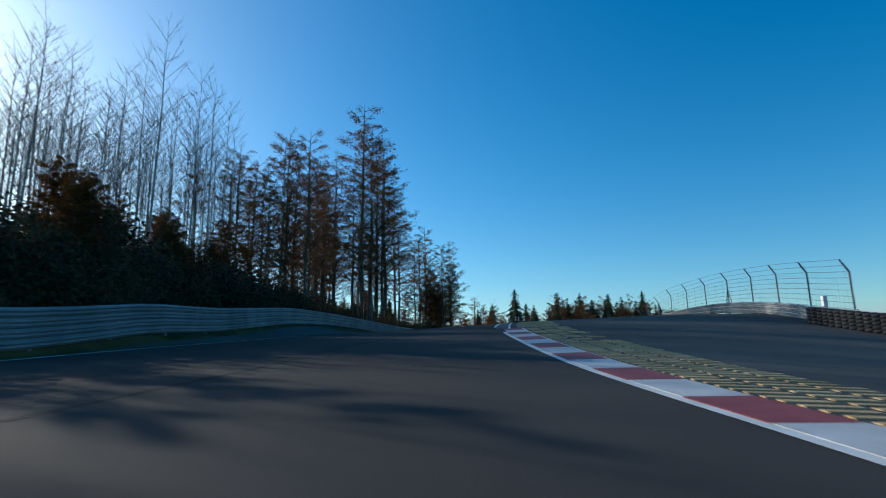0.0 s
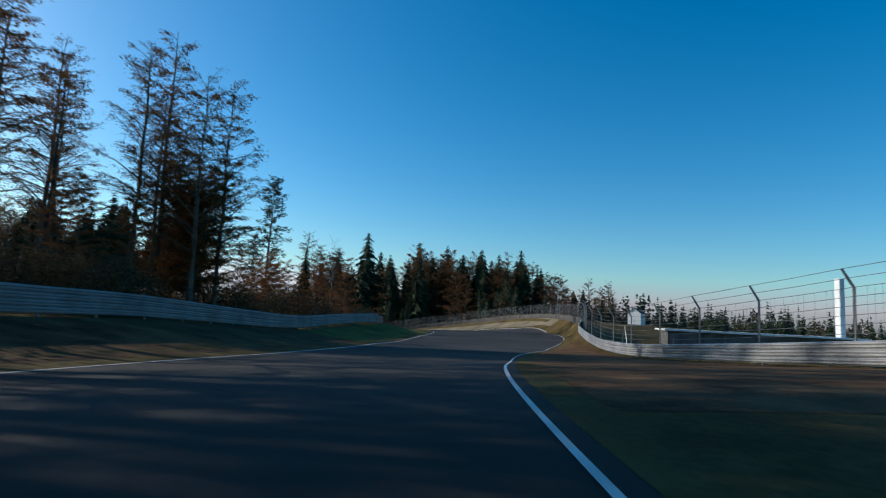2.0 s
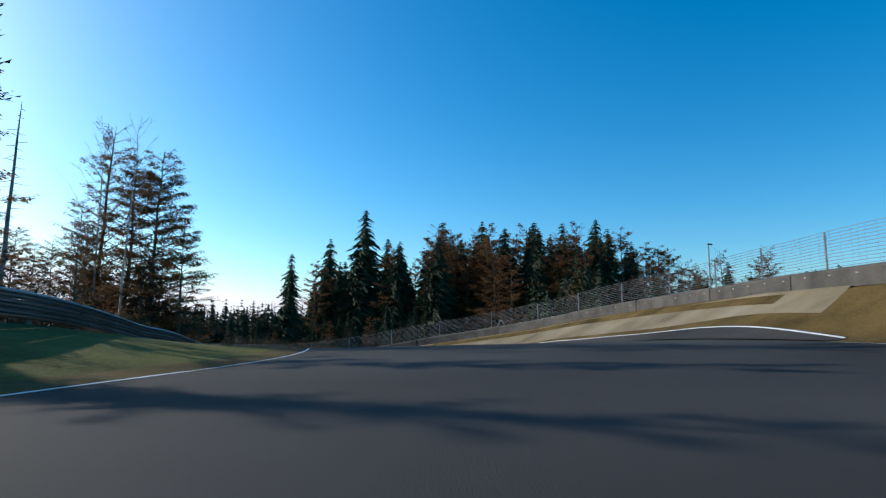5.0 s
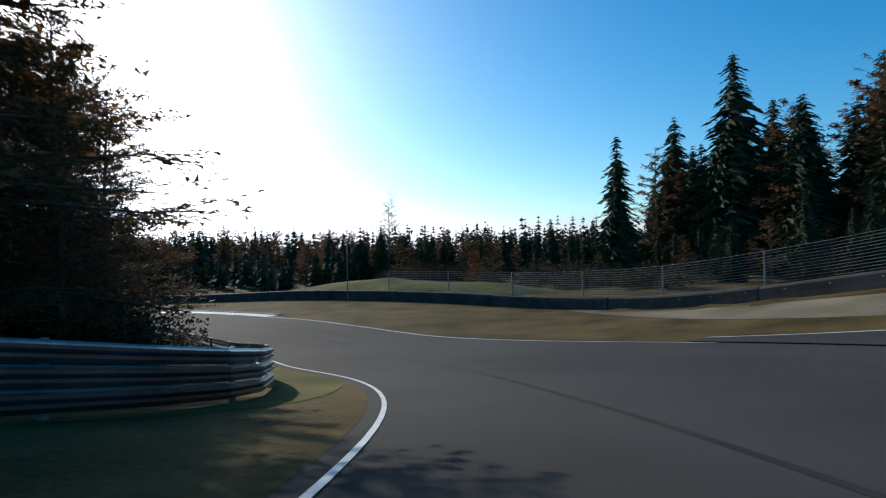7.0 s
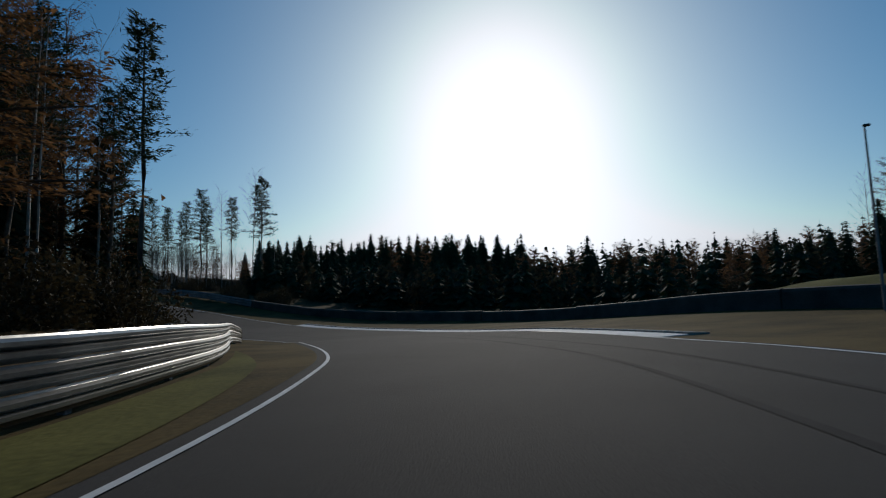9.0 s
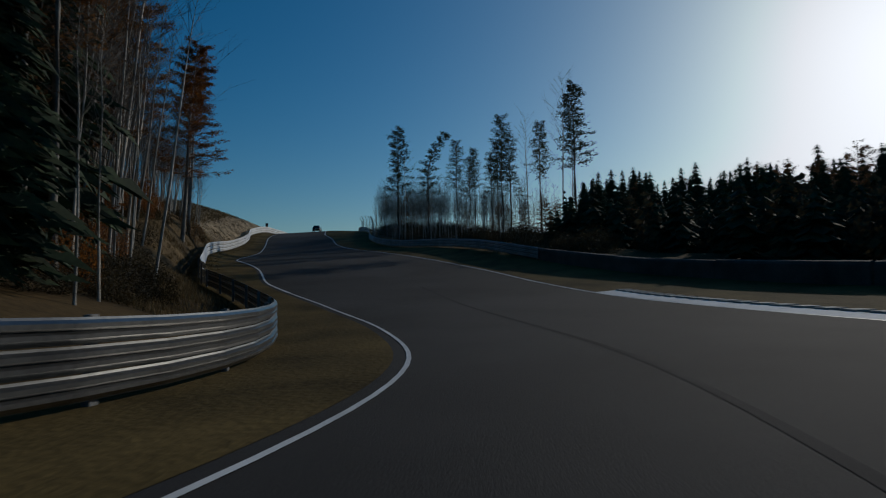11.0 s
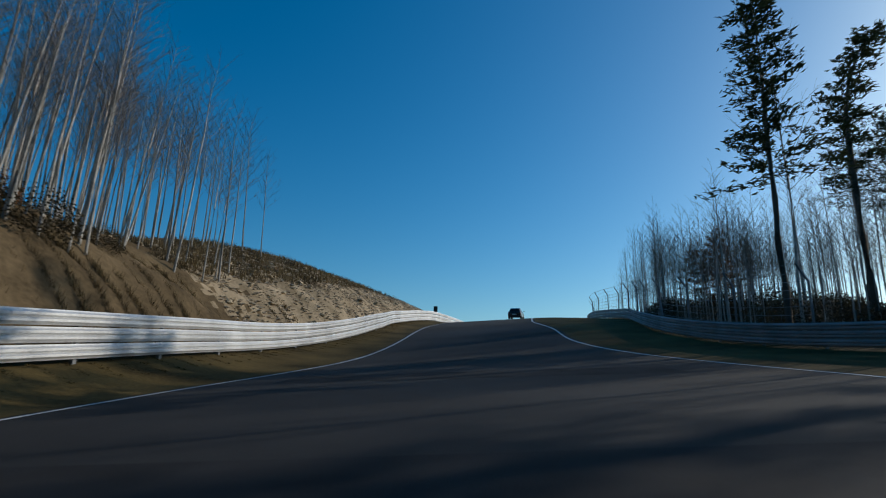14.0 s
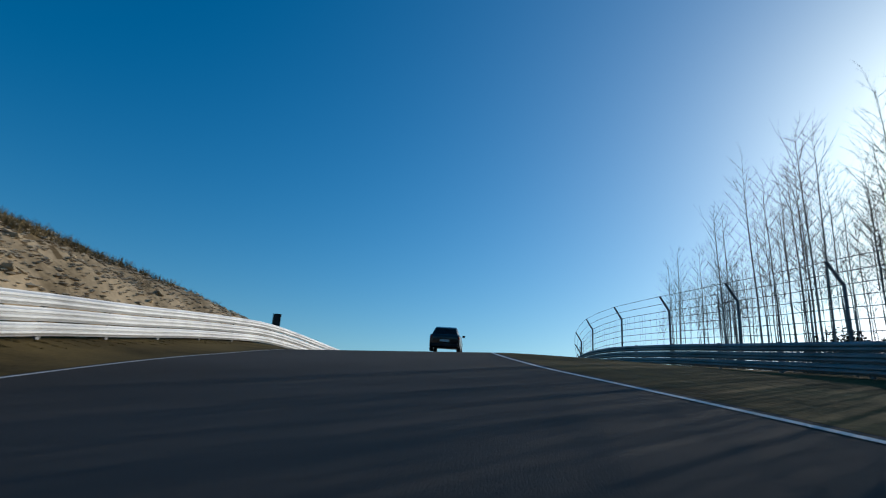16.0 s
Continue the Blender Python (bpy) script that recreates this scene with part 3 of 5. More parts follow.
# stony bank behind the barrier of the climb: a finer sheet with hollows and humps
def bank_z(s, e):
    """Place and height of the bank at station s, e metres behind the barrier."""
    f = s - S0
    i = int(f)
    g = f - i
    mix = lambda a: a[i] * (1 - g) + a[i + 1] * g
    h, sl, bl, c, n = mix(HILL_L), mix(SLOPE_L), mix(BAR_L), mix(WAY), mix(NOR)
    z = c[2] + max(bl, -14) * BANK[i] + UP_L[i] + h * (1 - math.exp(-max(0.0, e - 1.0) * sl / max(h, 0.1)))
    z += 0.14 * math.sin(s * 0.7 + e) * math.sin(e * 1.3 + s * 0.31) + 0.1 * math.sin(s * 2.1 + e * 1.7) - 0.35 * (e > 16.2)
    return c[0] + n[0] * (bl - e), c[1] + n[1] * (bl - e), z + 0.1


def s_edge(co, e, s):
    """Above zero where dry growth covers the stones: in the wood, and along the upper part of the bank."""
    return max((356 - s) * 0.5 + 0.12 * (5 - e) + 2.2 * noise.noise(co * 0.3), e - 5.4 + 1.6 * noise.noise(co * 0.16) + 0.8 * noise.noise(co * 0.6))


def bank():
    rng = np.random.RandomState(9)
    S, E = np.arange(300, 436, 0.4), np.arange(0.9, 17.0, 0.3)
    bm = bmesh.new()
    rows = []
    for s in S:
        row = []
        for e in E:
            x, y, z = bank_z(s, e)
            row.append(bm.verts.new((x, y, z + rng.uniform(-0.07, 0.07))))
        rows.append(row)
    for s, r0, r1 in zip(S, rows, rows[1:]):
        for k in range(len(E) - 1):
            f = bm.faces.new((r0[k], r1[k], r1[k + 1], r0[k + 1]))
            f.material_index = int(s_edge(r0[k].co, E[k], s) > rng.uniform(-0.9, 0.9))
    return obj("scree_bank", bm, [SCREE, SCRUB], label="steep stony bank of pale broken rock and earth", category="slope", kind="structure", smooth=True)


bank()


# ---------------------------------------------------------------- crash barriers and catch fences
POST_BM = bmesh.new()
box(POST_BM, (0.1, 0.14, 1.3), pose(0, 0, 0.35))
POST_ME = mesh_of("barrier_post", POST_BM, POST)
W = [(0.0, 0.0), (0.02, 0.03), (0.08, 0.07), (0.08, 0.12), (0.02, 0.155), (0.08, 0.19), (0.08, 0.24), (0.02, 0.28), (0.0, 0.31)]


def rail_mesh(s0, s1, off, side, z0, deep=1.0):
    """One beam with a double wave, bent along the track; side: +1 when the track lies on its right."""
    bm = bmesh.new()
    rows = []
    n = max(2, int(round((s1 - s0) / 2.0)))
    for k in range(n + 1):
        s = s0 + (s1 - s0) * k / n
        i = at(s)
        base = spot(s, value(off, s))
        nx = Vector((NOR[i, 0], NOR[i, 1], 0)) * side
        ring = [bm.verts.new(base + nx * (x + 0.06) + Vector((0, 0, z0 + z * deep))) for x, z in W]
        ring += [bm.verts.new(base + nx * (x + 0.055) + Vector((0, 0, z0 + z * deep))) for x, z in reversed(W)]
        rows.append(ring)
    m = len(rows[0])
    for r0, r1 in zip(rows, rows[1:]):
        for k in range(m):
            bm.faces.new((r0[k], r0[(k + 1) % m], r1[(k + 1) % m], r1[k]))
    bm.faces.new(rows[0])
    bm.faces.new(list(reversed(rows[-1])))
    bmesh.ops.recalc_face_normals(bm, faces=bm.faces)
    return bm


def barrier(s0, s1, off, side, rails, label, length=16.0, low=0.08, steel=STEEL, deep=1.0, pitch=0.325):
    top = new("crash_barrier")
    tagged(top, label, "crash barrier", "barriers beside the track")
    s = s0
    while s < s1 - 1:
        e = min(s + length, s1)
        for r in range(rails):
            part("rail", rail_mesh(s, e + 0.15, off, side, low + r * pitch, deep), steel, top, smooth=False)
        s = e
    for s in np.arange(s0 + 0.5, s1, 4.0):
        i = at(s)
        p = spot(s, value(off, s) - side * 0.04)
        part_of("post", POST_ME, top, Matrix.Translation(p) @ pose(0, 0, 0, 0, 0, math.degrees(heading(s))) @ Matrix.Diagonal((1, 1, 0.35 + rails * 0.24 * pitch / 0.325, 1)))
    return top


def belt_wall(s0, s1, length=8.0):
    """A padded barrier: dark belting bolted in lengths over a row of tyres, with a rounded top."""
    top = new("tyre_barrier")
    tagged(top, "low barrier covered in dark rubber belting with rows of bolts", "crash barrier", "barriers beside the track")
    ring = [(-0.02, 0.0), (0.0, 0.45), (0.0, 0.8), (0.06, 0.92), (0.2, 0.96), (0.42, 0.95), (0.46, 0.85), (0.46, 0.0)]
    bolt = bmesh.new()
    bmesh.ops.create_cone(bolt, cap_ends=True, segments=6, radius1=0.045, radius2=0.035, depth=0.03, matrix=pose(0, 0, 0, 0, 90, 0))
    bolt_me = mesh_of("bolt", bolt, CONC)
    rng = random.Random(12)
    for a in np.arange(s0, s1 - 0.1, length):
        bm = bmesh.new()
        sag, out = rng.uniform(-0.05, 0.05), rng.uniform(-0.06, 0.06)
        rows = []
        for k in range(5):
            s = a + (length - 0.06) * k / 4
            d = value(BAR_R, s)
            rows.append([bm.verts.new(spot(s, d + x + out, -0.06 + z * (1.08 + sag + rng.uniform(-0.015, 0.015)))) for x, z in ring])
        for r0, r1 in zip(rows, rows[1:]):
            for k in range(len(ring) - 1):
                bm.faces.new((r0[k], r0[k + 1], r1[k + 1], r1[k]))
        bm.faces.new(rows[0])
        bm.faces.new(list(reversed(rows[-1])))
        bmesh.ops.recalc_face_normals(bm, faces=bm.faces)
        belt = part("belt", bm, BELT, top)
        if a < 236:
            for k in range(5):
                s = a + 0.5 + k * 1.6
                part_of("bolt", bolt_me, belt, Matrix.Translation(spot(s, value(BAR_R, s) + out - 0.015, 0.62)) @ pose(0, 0, 0, 0, 0, math.degrees(heading(s))))
    return top


def post_profile(bent, h, steel):
    bm = bmesh.new()
    if bent:
        tube(bm, [(0, 0, -0.2), (0, 0, h - 0.75), (-0.1, 0, h - 0.6), (-0.45, 0, h)], [0.06, 0.06, 0.06, 0.05], 6)
    else:
        tube(bm, [(0, 0, -0.2), (0, 0, h)], [0.06, 0.055], 6)
    return mesh_of("fence_post", bm, steel)


def fence(s0, s1, off, bent, h, z_low, gap, wires, label, braces=(), steel=POST):
    """Steel posts with stretched wires and a fine wire net on the outer side of the barrier."""
    top = new("catch_fence")
    tagged(top, label, "fence", "fences beside the track")
    me = post_profile(bent, h, steel)
    for s in np.arange(s0, s1 + 0.1, gap):
        i = at(s)
        part_of("post", me, top, Matrix.Translation(spot(s, off[i])) @ pose(0, 0, 0, 0, 0, math.degrees(heading(s))))
    for s in braces:
        i = at(s)
        p = spot(s, off[i])
        t = Vector((TAN[i, 0], TAN[i, 1], 0))
        for q in (-1, 1):
            bm = bmesh.new()
            limb(bm, p + t * q * 1.5, p + Vector((0, 0, h * 0.62)), 0.05, 0.05, 5)
            part("brace", bm, steel, top)
    steps = np.arange(s0, s1 + 0.1, gap / 2)
    for k in range(wires):
        f = k / (wires - 1)
        z = z_low + (h - z_low) * f
        lean = max(0.0, (z - (h - 0.7)) / 0.7) * 0.45 if bent else 0.0
        bm = bmesh.new()
        tube(bm, [spot(s, off[at(s)] - lean - 0.05, z - 0.02 * math.sin(3.1416 * ((s - s0) / gap % 1))) for s in steps], [0.013] * len(steps), 4)
        part("wire", bm, steel, top)
    bm = bmesh.new()
    n = int((s1 - s0) / 0.5)
    for k in range(n):
        s = s0 + 0.5 * k
        i = at(s)
        limb(bm, spot(s, off[i] - 0.05, z_low), spot(s, off[i] - 0.05, h - 0.75 if bent else h), 0.004, 0.004, 3)
    net = part("wire_net", bm, POST, top)
    tagged(net, kind="stuff")
    return top


# this rail's darker steel carries the shade of the wood in its colour
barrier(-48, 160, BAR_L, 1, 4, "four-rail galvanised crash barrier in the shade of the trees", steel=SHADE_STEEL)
# rails facing away from the sun, that shade painted into the dark base colour
barrier(160, 306, BAR_L, 1, 3, "three-rail galvanised crash barrier round the inside of the bend", steel=BACKLIT_STEEL)
barrier(306, END - 2, BAR_L, 1, 3, "weathered three-rail steel crash barrier climbing the hill", deep=1.34, pitch=0.458)
barrier(30, 150, BAR_R, -1, 3, "three-rail dull galvanised crash barrier below a wire fence", steel=MID)
belt_wall(148, 310)
# shade is in the steel colour here too
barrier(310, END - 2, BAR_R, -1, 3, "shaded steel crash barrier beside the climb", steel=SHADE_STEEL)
FEN = BAR_R + 0.7
fence(36, 150, FEN, True, 4.0, 1.0, 6.0, 9, "tall wire catch fence on bent dark steel posts", braces=(60, 116))
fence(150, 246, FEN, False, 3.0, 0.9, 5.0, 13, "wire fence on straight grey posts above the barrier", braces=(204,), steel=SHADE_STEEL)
fence(352, 450, FEN, True, 3.6, 1.0, 6.0, 8, "wire catch fence with bent posts along the crest", braces=(370,))


# ---------------------------------------------------------------- trees
def bark_tube(bm, h, r, rng, lean=0.03, n=7, segs=7):
    pts, rad = [], []
    ox = oy = 0.0
    for k in range(segs + 1):
        f = k / segs
        pts.append(Vector((ox, oy, h * f - 0.4 * (k == 0))))
        rad.append(r * (1.25 if k == 0 else (1 - f) ** 0.75 + 0.06))
        ox += rng.uniform(-1, 1) * lean * h / segs
        oy += rng.uniform(-1, 1) * lean * h / segs
    tube(bm, pts, rad, n)
    return pts, rad


def along(pts, f):
    x = f * (len(pts) - 1)
    i = min(int(x), len(pts) - 2)
    return pts[i].lerp(pts[i + 1], x - i)


def broadleaf(h, seed, low=0.35, leaves=1500, size=0.2, spread=0.2, limbs=26, slim=0.0105, rise=0.45, bare=0.0, cone=0.0):
    """Trunk with limbs, and leaves in level sprays along the twigs, with gaps between them; the top share bare has few leaves, and cone widens the foot of the crown."""
    rng = random.Random(seed)
    tb, cb = bmesh.new(), bmesh.new()
    pts, _ = bark_tube(tb, h, h * slim, rng, 0.05)
    tips = []
    for k in range(limbs):
        f = low + (0.97 - low) * (k + rng.random()) / limbs
        p = along(pts, f)
        a = k * 2.4 + rng.uniform(-0.5, 0.5)
        ln = h * spread * (1.15 - f + cone * (1 - f) ** 2) * rng.uniform(0.75, 1.12) + 0.5
        up = rng.uniform(0.0, rise) + 0.5 * f * f - 0.25 * cone * (1 - f)
        e = p + Vector((math.cos(a) * ln, math.sin(a) * ln, ln * up))
        m = p.lerp(e, 0.55) + Vector((0, 0, ln * 0.07))
        r = h * slim * 0.3 * (1.15 - f) + 0.015
        limb(tb, p, m, r, r * 0.55, 4)
        limb(tb, m, e, r * 0.55, 0.012, 4)
        for j in range(10):
            g = rng.uniform(0.12, 1)
            q = p.lerp(m, g / 0.55) if g < 0.55 else m.lerp(e, (g - 0.55) / 0.45)
            b = a + rng.choice((-1, 1)) * rng.uniform(0.5, 1.2)
            l2 = ln * rng.uniform(0.2, 0.5) * (1.15 - 0.6 * g)
            t = q + Vector((math.cos(b) * l2, math.sin(b) * l2, l2 * rng.uniform(-0.12, 0.35)))
            limb(tb, q, t, 0.016, 0.005, 3)
            if f < 1 - bare or rng.random() < 0.2:
                tips.append((q, t))
    for _ in range(leaves):
        q, t = rng.choice(tips)
        p = q.lerp(t, rng.uniform(0.0, 1.12)) + Vector((rng.gauss(0, 0.2), rng.gauss(0, 0.2), rng.gauss(-0.03, 0.1)))
        d = (t - q).normalized()
        u = (d * rng.uniform(0.4, 1.2) + Vector((rng.gauss(0, 0.5), rng.gauss(0, 0.5), rng.gauss(-0.15, 0.22)))).normalized()
        v = (u.cross(Vector((0, 0, 1))) + Vector((0, 0, rng.gauss(0, 0.35)))).normalized()
        w = size * rng.uniform(0.6, 1.5)
        flake(cb, p, u * w, v * w * 0.55)
    return tb, cb


def bare_tree(h, seed, low=0.45, slim=0.0052):
    """A slender trunk with a narrow crown of thin rising twigs."""
    rng = random.Random(seed)
    tb, cb = bmesh.new(), bmesh.new()
    pts, _ = bark_tube(tb, h, h * slim, rng, 0.04, 6, 6)
    for k in range(30):
        f = low + (0.98 - low) * (k + rng.random()) / 30
        p = along(pts, f)
        a = k * 2.4 + rng.uniform(-0.5, 0.5)
        ln = h * 0.13 * (1.25 - f) * rng.uniform(0.6, 1.4) + 0.4
        e = p + Vector((math.cos(a) * ln, math.sin(a) * ln, ln * rng.uniform(0.8, 1.7)))
        limb(cb, p, e, 0.02, 0.007, 3)
        for j in range(6):
            q = p.lerp(e, rng.uniform(0.25, 1))
            b = a + rng.uniform(-1.3, 1.3)
            l2 = ln * rng.uniform(0.25, 0.55)
            t = q + Vector((math.cos(b) * l2, math.sin(b) * l2, l2 * rng.uniform(0.5, 1.5)))
            limb(cb, q, t, 0.009, 0.003, 3)
    return tb, cb


def spruce(h, seed, width=0.17, low=0.06, whorls=50, gap=0.0, blunt=False):
    """A conifer with drooping, ragged branches in whorls."""
    rng = random.Random(seed)
    tb, cb = bmesh.new(), bmesh.new()
    pts, _ = bark_tube(tb, h, h * 0.012, rng, 0.008, 6, 5)
    for k in range(whorls):
        f = low + (0.985 - low) * min(1.0, max(0.0, (k + (0 if blunt else rng.uniform(-0.7, 0.7))) / (whorls - 1))) ** 0.9
        if rng.random() < gap:
            continue
        c = along(pts, f)
        reach = h * width * (min(1.0, (1 - f) * 2.4 + 0.22) if blunt else (1 - f) ** 0.68) * rng.uniform(0.7, 1.15) + 0.25
        nb = 13 if f < 0.8 else 7
        a0 = rng.uniform(0, 6.28)
        for j in range(nb):
            a = a0 + 6.2832 * j / nb + rng.uniform(-0.25, 0.25)
            ln = reach * rng.uniform(0.35 if blunt else 0.5, 1.2)
            d = Vector((math.cos(a), math.sin(a), 0))
            side = Vector((-d.y, d.x, 0))
            prev = c.copy()
            for m in range(3):
                g = (m + 1) / 3
                nxt = c + d * ln * g + Vector((0, 0, ln * (0.12 - 0.42 * g * g + 0.1 * (f > 0.7))))
                w0 = ln * 0.125 * (1 - 0.55 * m / 3) * rng.uniform(0.8, 1.2)
                w1 = w0 * (0.75 if m < 2 else 0.15)
                dr = Vector((0, 0, -w0 * rng.uniform(0.5, 1.1)))
                cb.faces.new([cb.verts.new(x) for x in (prev, nxt, nxt + side * w1 + dr * 0.8, prev + side * w0 + dr)])
                cb.faces.new([cb.verts.new(x) for x in (nxt, prev, prev - side * w0 + dr, nxt - side * w1 + dr * 0.8)])
                prev = nxt
                if not blunt:
                    for sg in (-1, 1):
                        u = d * ln * 0.14 + side * sg * w0 * rng.uniform(1.2, 2.4) + Vector((0, 0, -ln * rng.uniform(0.02, 0.16)))
                        flake(cb, nxt + u * rng.uniform(-0.6, 0.5), u, d.cross(u).normalized() * w0 * 0.3 + Vector((0, 0, w0 * rng.uniform(0.2, 0.5))))
    return tb, cb


def pine(h, seed, low=0.5, tufts=30, spread=0.11, bend=0.0):
    """A tall bare trunk with a ragged crown of horizontal branches near the top."""
    rng = random.Random(seed)
    tb, cb = bmesh.new(), bmesh.new()
    pts, rad = [], []
    for k in range(9):
        f = k / 8
        b = bend * h * max(0, f - 0.55) ** 2 * 4
        pts.append(Vector((-b + rng.uniform(-1, 1) * 0.006 * h, rng.uniform(-1, 1) * 0.006 * h, h * f * (1 - 0.12 * bend * f) - 0.4 * (k == 0))))
        rad.append(h * 0.0095 * ((1 - f) ** 0.7 + 0.08))
    tube(tb, pts, rad, 7)
    for k in range(tufts):
        f = low + (1 - low) * (k + rng.random()) / tufts
        p = along(pts, min(f, 0.995))
        a = k * 2.4 + rng.uniform(-0.6, 0.6)
        ln = h * spread * (1.25 - f) * rng.uniform(0.5, 1.5) + 0.35
        e = p + Vector((math.cos(a) * ln, math.sin(a) * ln, ln * rng.uniform(-0.15, 0.3)))
        limb(tb, p, e, 0.03, 0.01, 3)
        d = (e - p).normalized()
        side = d.cross(Vector((0, 0, 1)))
        for j in range(44):
            q = p.lerp(e, rng.uniform(0.2, 1.1)) + Vector([rng.gauss(0, 0.2) for _ in range(3)])
            u = (d * rng.uniform(0.3, 1) + side * rng.uniform(-1, 1) + Vector((0, 0, rng.uniform(-0.3, 0.5)))).normalized()
            flake(cb, q, u * rng.uniform(0.12, 0.28), u.orthogonal().normalized() * rng.uniform(0.03, 0.075))
    return tb, cb


def bush(w, h, seed, n=950, size=0.07):
    rng = random.Random(seed)
    tb, cb = bmesh.new(), bmesh.new()
    for k in range(9):
        a = k * 0.7
        limb(tb, (0, 0, -0.2), (math.cos(a) * w * 0.35, math.sin(a) * w * 0.35, h * rng.uniform(0.6, 0.95)), 0.03, 0.008, 3)
    for _ in range(n):
        a, r = rng.uniform(0, 6.28), w * 0.5 * math.sqrt(rng.random())
        z = h * rng.random() * (1.05 - 0.5 * (r / (w * 0.5)) ** 2) * rng.uniform(0.8, 1.1)
        u = Vector([rng.gauss(0, 1) for _ in range(3)]).normalized()
        flake(cb, Vector((math.cos(a) * r, math.sin(a) * r, z)), u * size * rng.uniform(0.6, 1.4), u.orthogonal().normalized() * size)
    return tb, cb


def thing(name, bms, mats, label, category, group):
    top = new(name)
    tagged(top, label, category, group)
    part("trunk", bms[0], mats[0], top, smooth=True)
    part("crown", bms[1], mats[1], top)
    top.location = (0, 0, -500)
    return top


BEECH = [thing("beech_tree", broadleaf(21 + k, 10 + k, 0.24, 7000, 0.072, 0.21, 44, 0.0105, 0.75, 0.1), (BARK_B, LEAF_B), "tall beech with sparse brown autumn leaves", "tree", "woodland trees") for k in range(3)]
FARB = [thing("broadleaf_tree", broadleaf(17 + 2 * k, 130 + k, 0.12, 4200, 0.13, 0.25, 36, 0.01, 0.8, 0.15), (BARK_B, LEAF_B), "spreading brown autumn tree at the edge of the wood", "tree", "trees at the edge of the wood") for k in range(3)]
GOLD = [thing("autumn_tree", broadleaf(12 + 3 * k, 30 + k, 0.1, 11000, 0.08, 0.27, 40), (BARK_B, LEAF_O), "small tree with orange autumn leaves", "tree", "autumn trees") for k in range(2)]
HIGH = [thing("beech_tree", broadleaf(25, 40 + k, 0.6, 8000, 0.085, 0.17, 34, 0.009, 0.9), (BARK_G, LEAF_O if k == 0 else LEAF_B), "pale-stemmed tall beech with a high orange-brown crown", "tree", "trees on the bank") for k in range(2)]
AUTUMN = thing("beech_tree", broadleaf(25, 45, 0.3, 26000, 0.085, 0.2, 70, 0.0095, 0.5), (BARK_G, LEAF_O), "tall pale-stemmed beech full of orange-brown leaves", "tree", "trees on the bank")
BUSHY = [thing("beech_tree", broadleaf(18 + k, 47 + k, 0.04, 30000, 0.07, 0.25, 80, 0.011, 0.4, 0.14, 0.35), (BARK_B, LEAF_B), "broad beech with brown leaves down to the ground", "tree", "woodland trees") for k in range(2)]
BARE = [thing("bare_tree", bare_tree(17 + 2 * k, 50 + k), (BARK_P, TWIG), "slender leafless tree with pale grey bark", "tree", "bare young trees") for k in range(4)]
SPRUCE = [thing("spruce_tree", spruce(22 + 2 * k, 60 + k, 0.165 + 0.02 * k), (BARK_B, NEEDLE), "dark green spruce with drooping branches", "tree", "spruces") for k in range(3)]
PINES = [thing("pine_tree", pine(22 + k, 70 + k, 0.42 + 0.06 * k, 60, 0.13), (BARK_B, PINE), "tall thin pine with a ragged high crown", "tree", "thin pines") for k in range(3)]
BENT = thing("pine_tree", pine(23, 80, 0.4, 40, 0.1, 0.3), (BARK_B, PINE), "thin pine with a bent top", "tree", "thin pines")
SHRUB = [thing("shrub", bush(3.2 + k, 2.2 + 0.5 * k, 90 + k, 1500, 0.052), (BARK_B, BUSH_M), "dense brownish undergrowth shrub", "shrub", "undergrowth") for k in range(2)]
OSHRUB = [thing("shrub", bush(3.0, 3.4, 95, 1900, 0.045), (BARK_B, LEAF_O), "shrub with orange-brown autumn leaves", "shrub", "undergrowth")]
USED = set()


def plant(tops, x, y, scale=1.0, rng=random, z=None, turn=None, lean=0.0):
    top = rng.choice(tops) if isinstance(tops, list) else tops
    zz = land(x, y) if z is None else z
    m = pose(x, y, zz - 0.1, 0, 0, rng.uniform(0, 360) if turn is None else turn)
    if lean:
        i = int(((WAY[:, 0] - x) ** 2 + (WAY[:, 1] - y) ** 2).argmin())
        m = Matrix.Translation(m.translation) @ Matrix.Rotation(radians(lean), 4, Vector((TAN[i, 0], TAN[i, 1], 0))) @ m.to_3x3().to_4x4()
    if top in USED:
        ob = copy_thing(top, m)
    else:
        USED.add(top)
        ob = top
        ob.matrix_basis = m
    ob.scale = (scale, scale, scale)
    return ob


def off_road(s, d):
    i = at(s)
    p = WAY[i, :2] + NOR[i] * d
    return float(p[0]), float(p[1])


rng = random.Random(3)


def outside(x, y, room=1.5):
    """Whether a place lies behind the barriers everywhere."""
    d2 = (WAY[:, 0] - x) ** 2 + (WAY[:, 1] - y) ** 2
    near = np.flatnonzero(d2 < 55 ** 2)
    lat = (x - WAY[near, 0]) * NOR[near, 0] + (y - WAY[near, 1]) * NOR[near, 1]
    lon = np.abs((x - WAY[near, 0]) * TAN[near, 0] + (y - WAY[near, 1]) * TAN[near, 1])
    hit = (lon < 1.2) & (lat > BAR_L[near] - room) & (lat < BAR_R[near] + room)
    return not hit.any()


def glade(x, y):
    """The open glade between the inner trees and the wood behind."""
    a = math.degrees(math.atan2(x - 33, y - 167))
    return -45 < a < -34.5 and 185 < y < 300


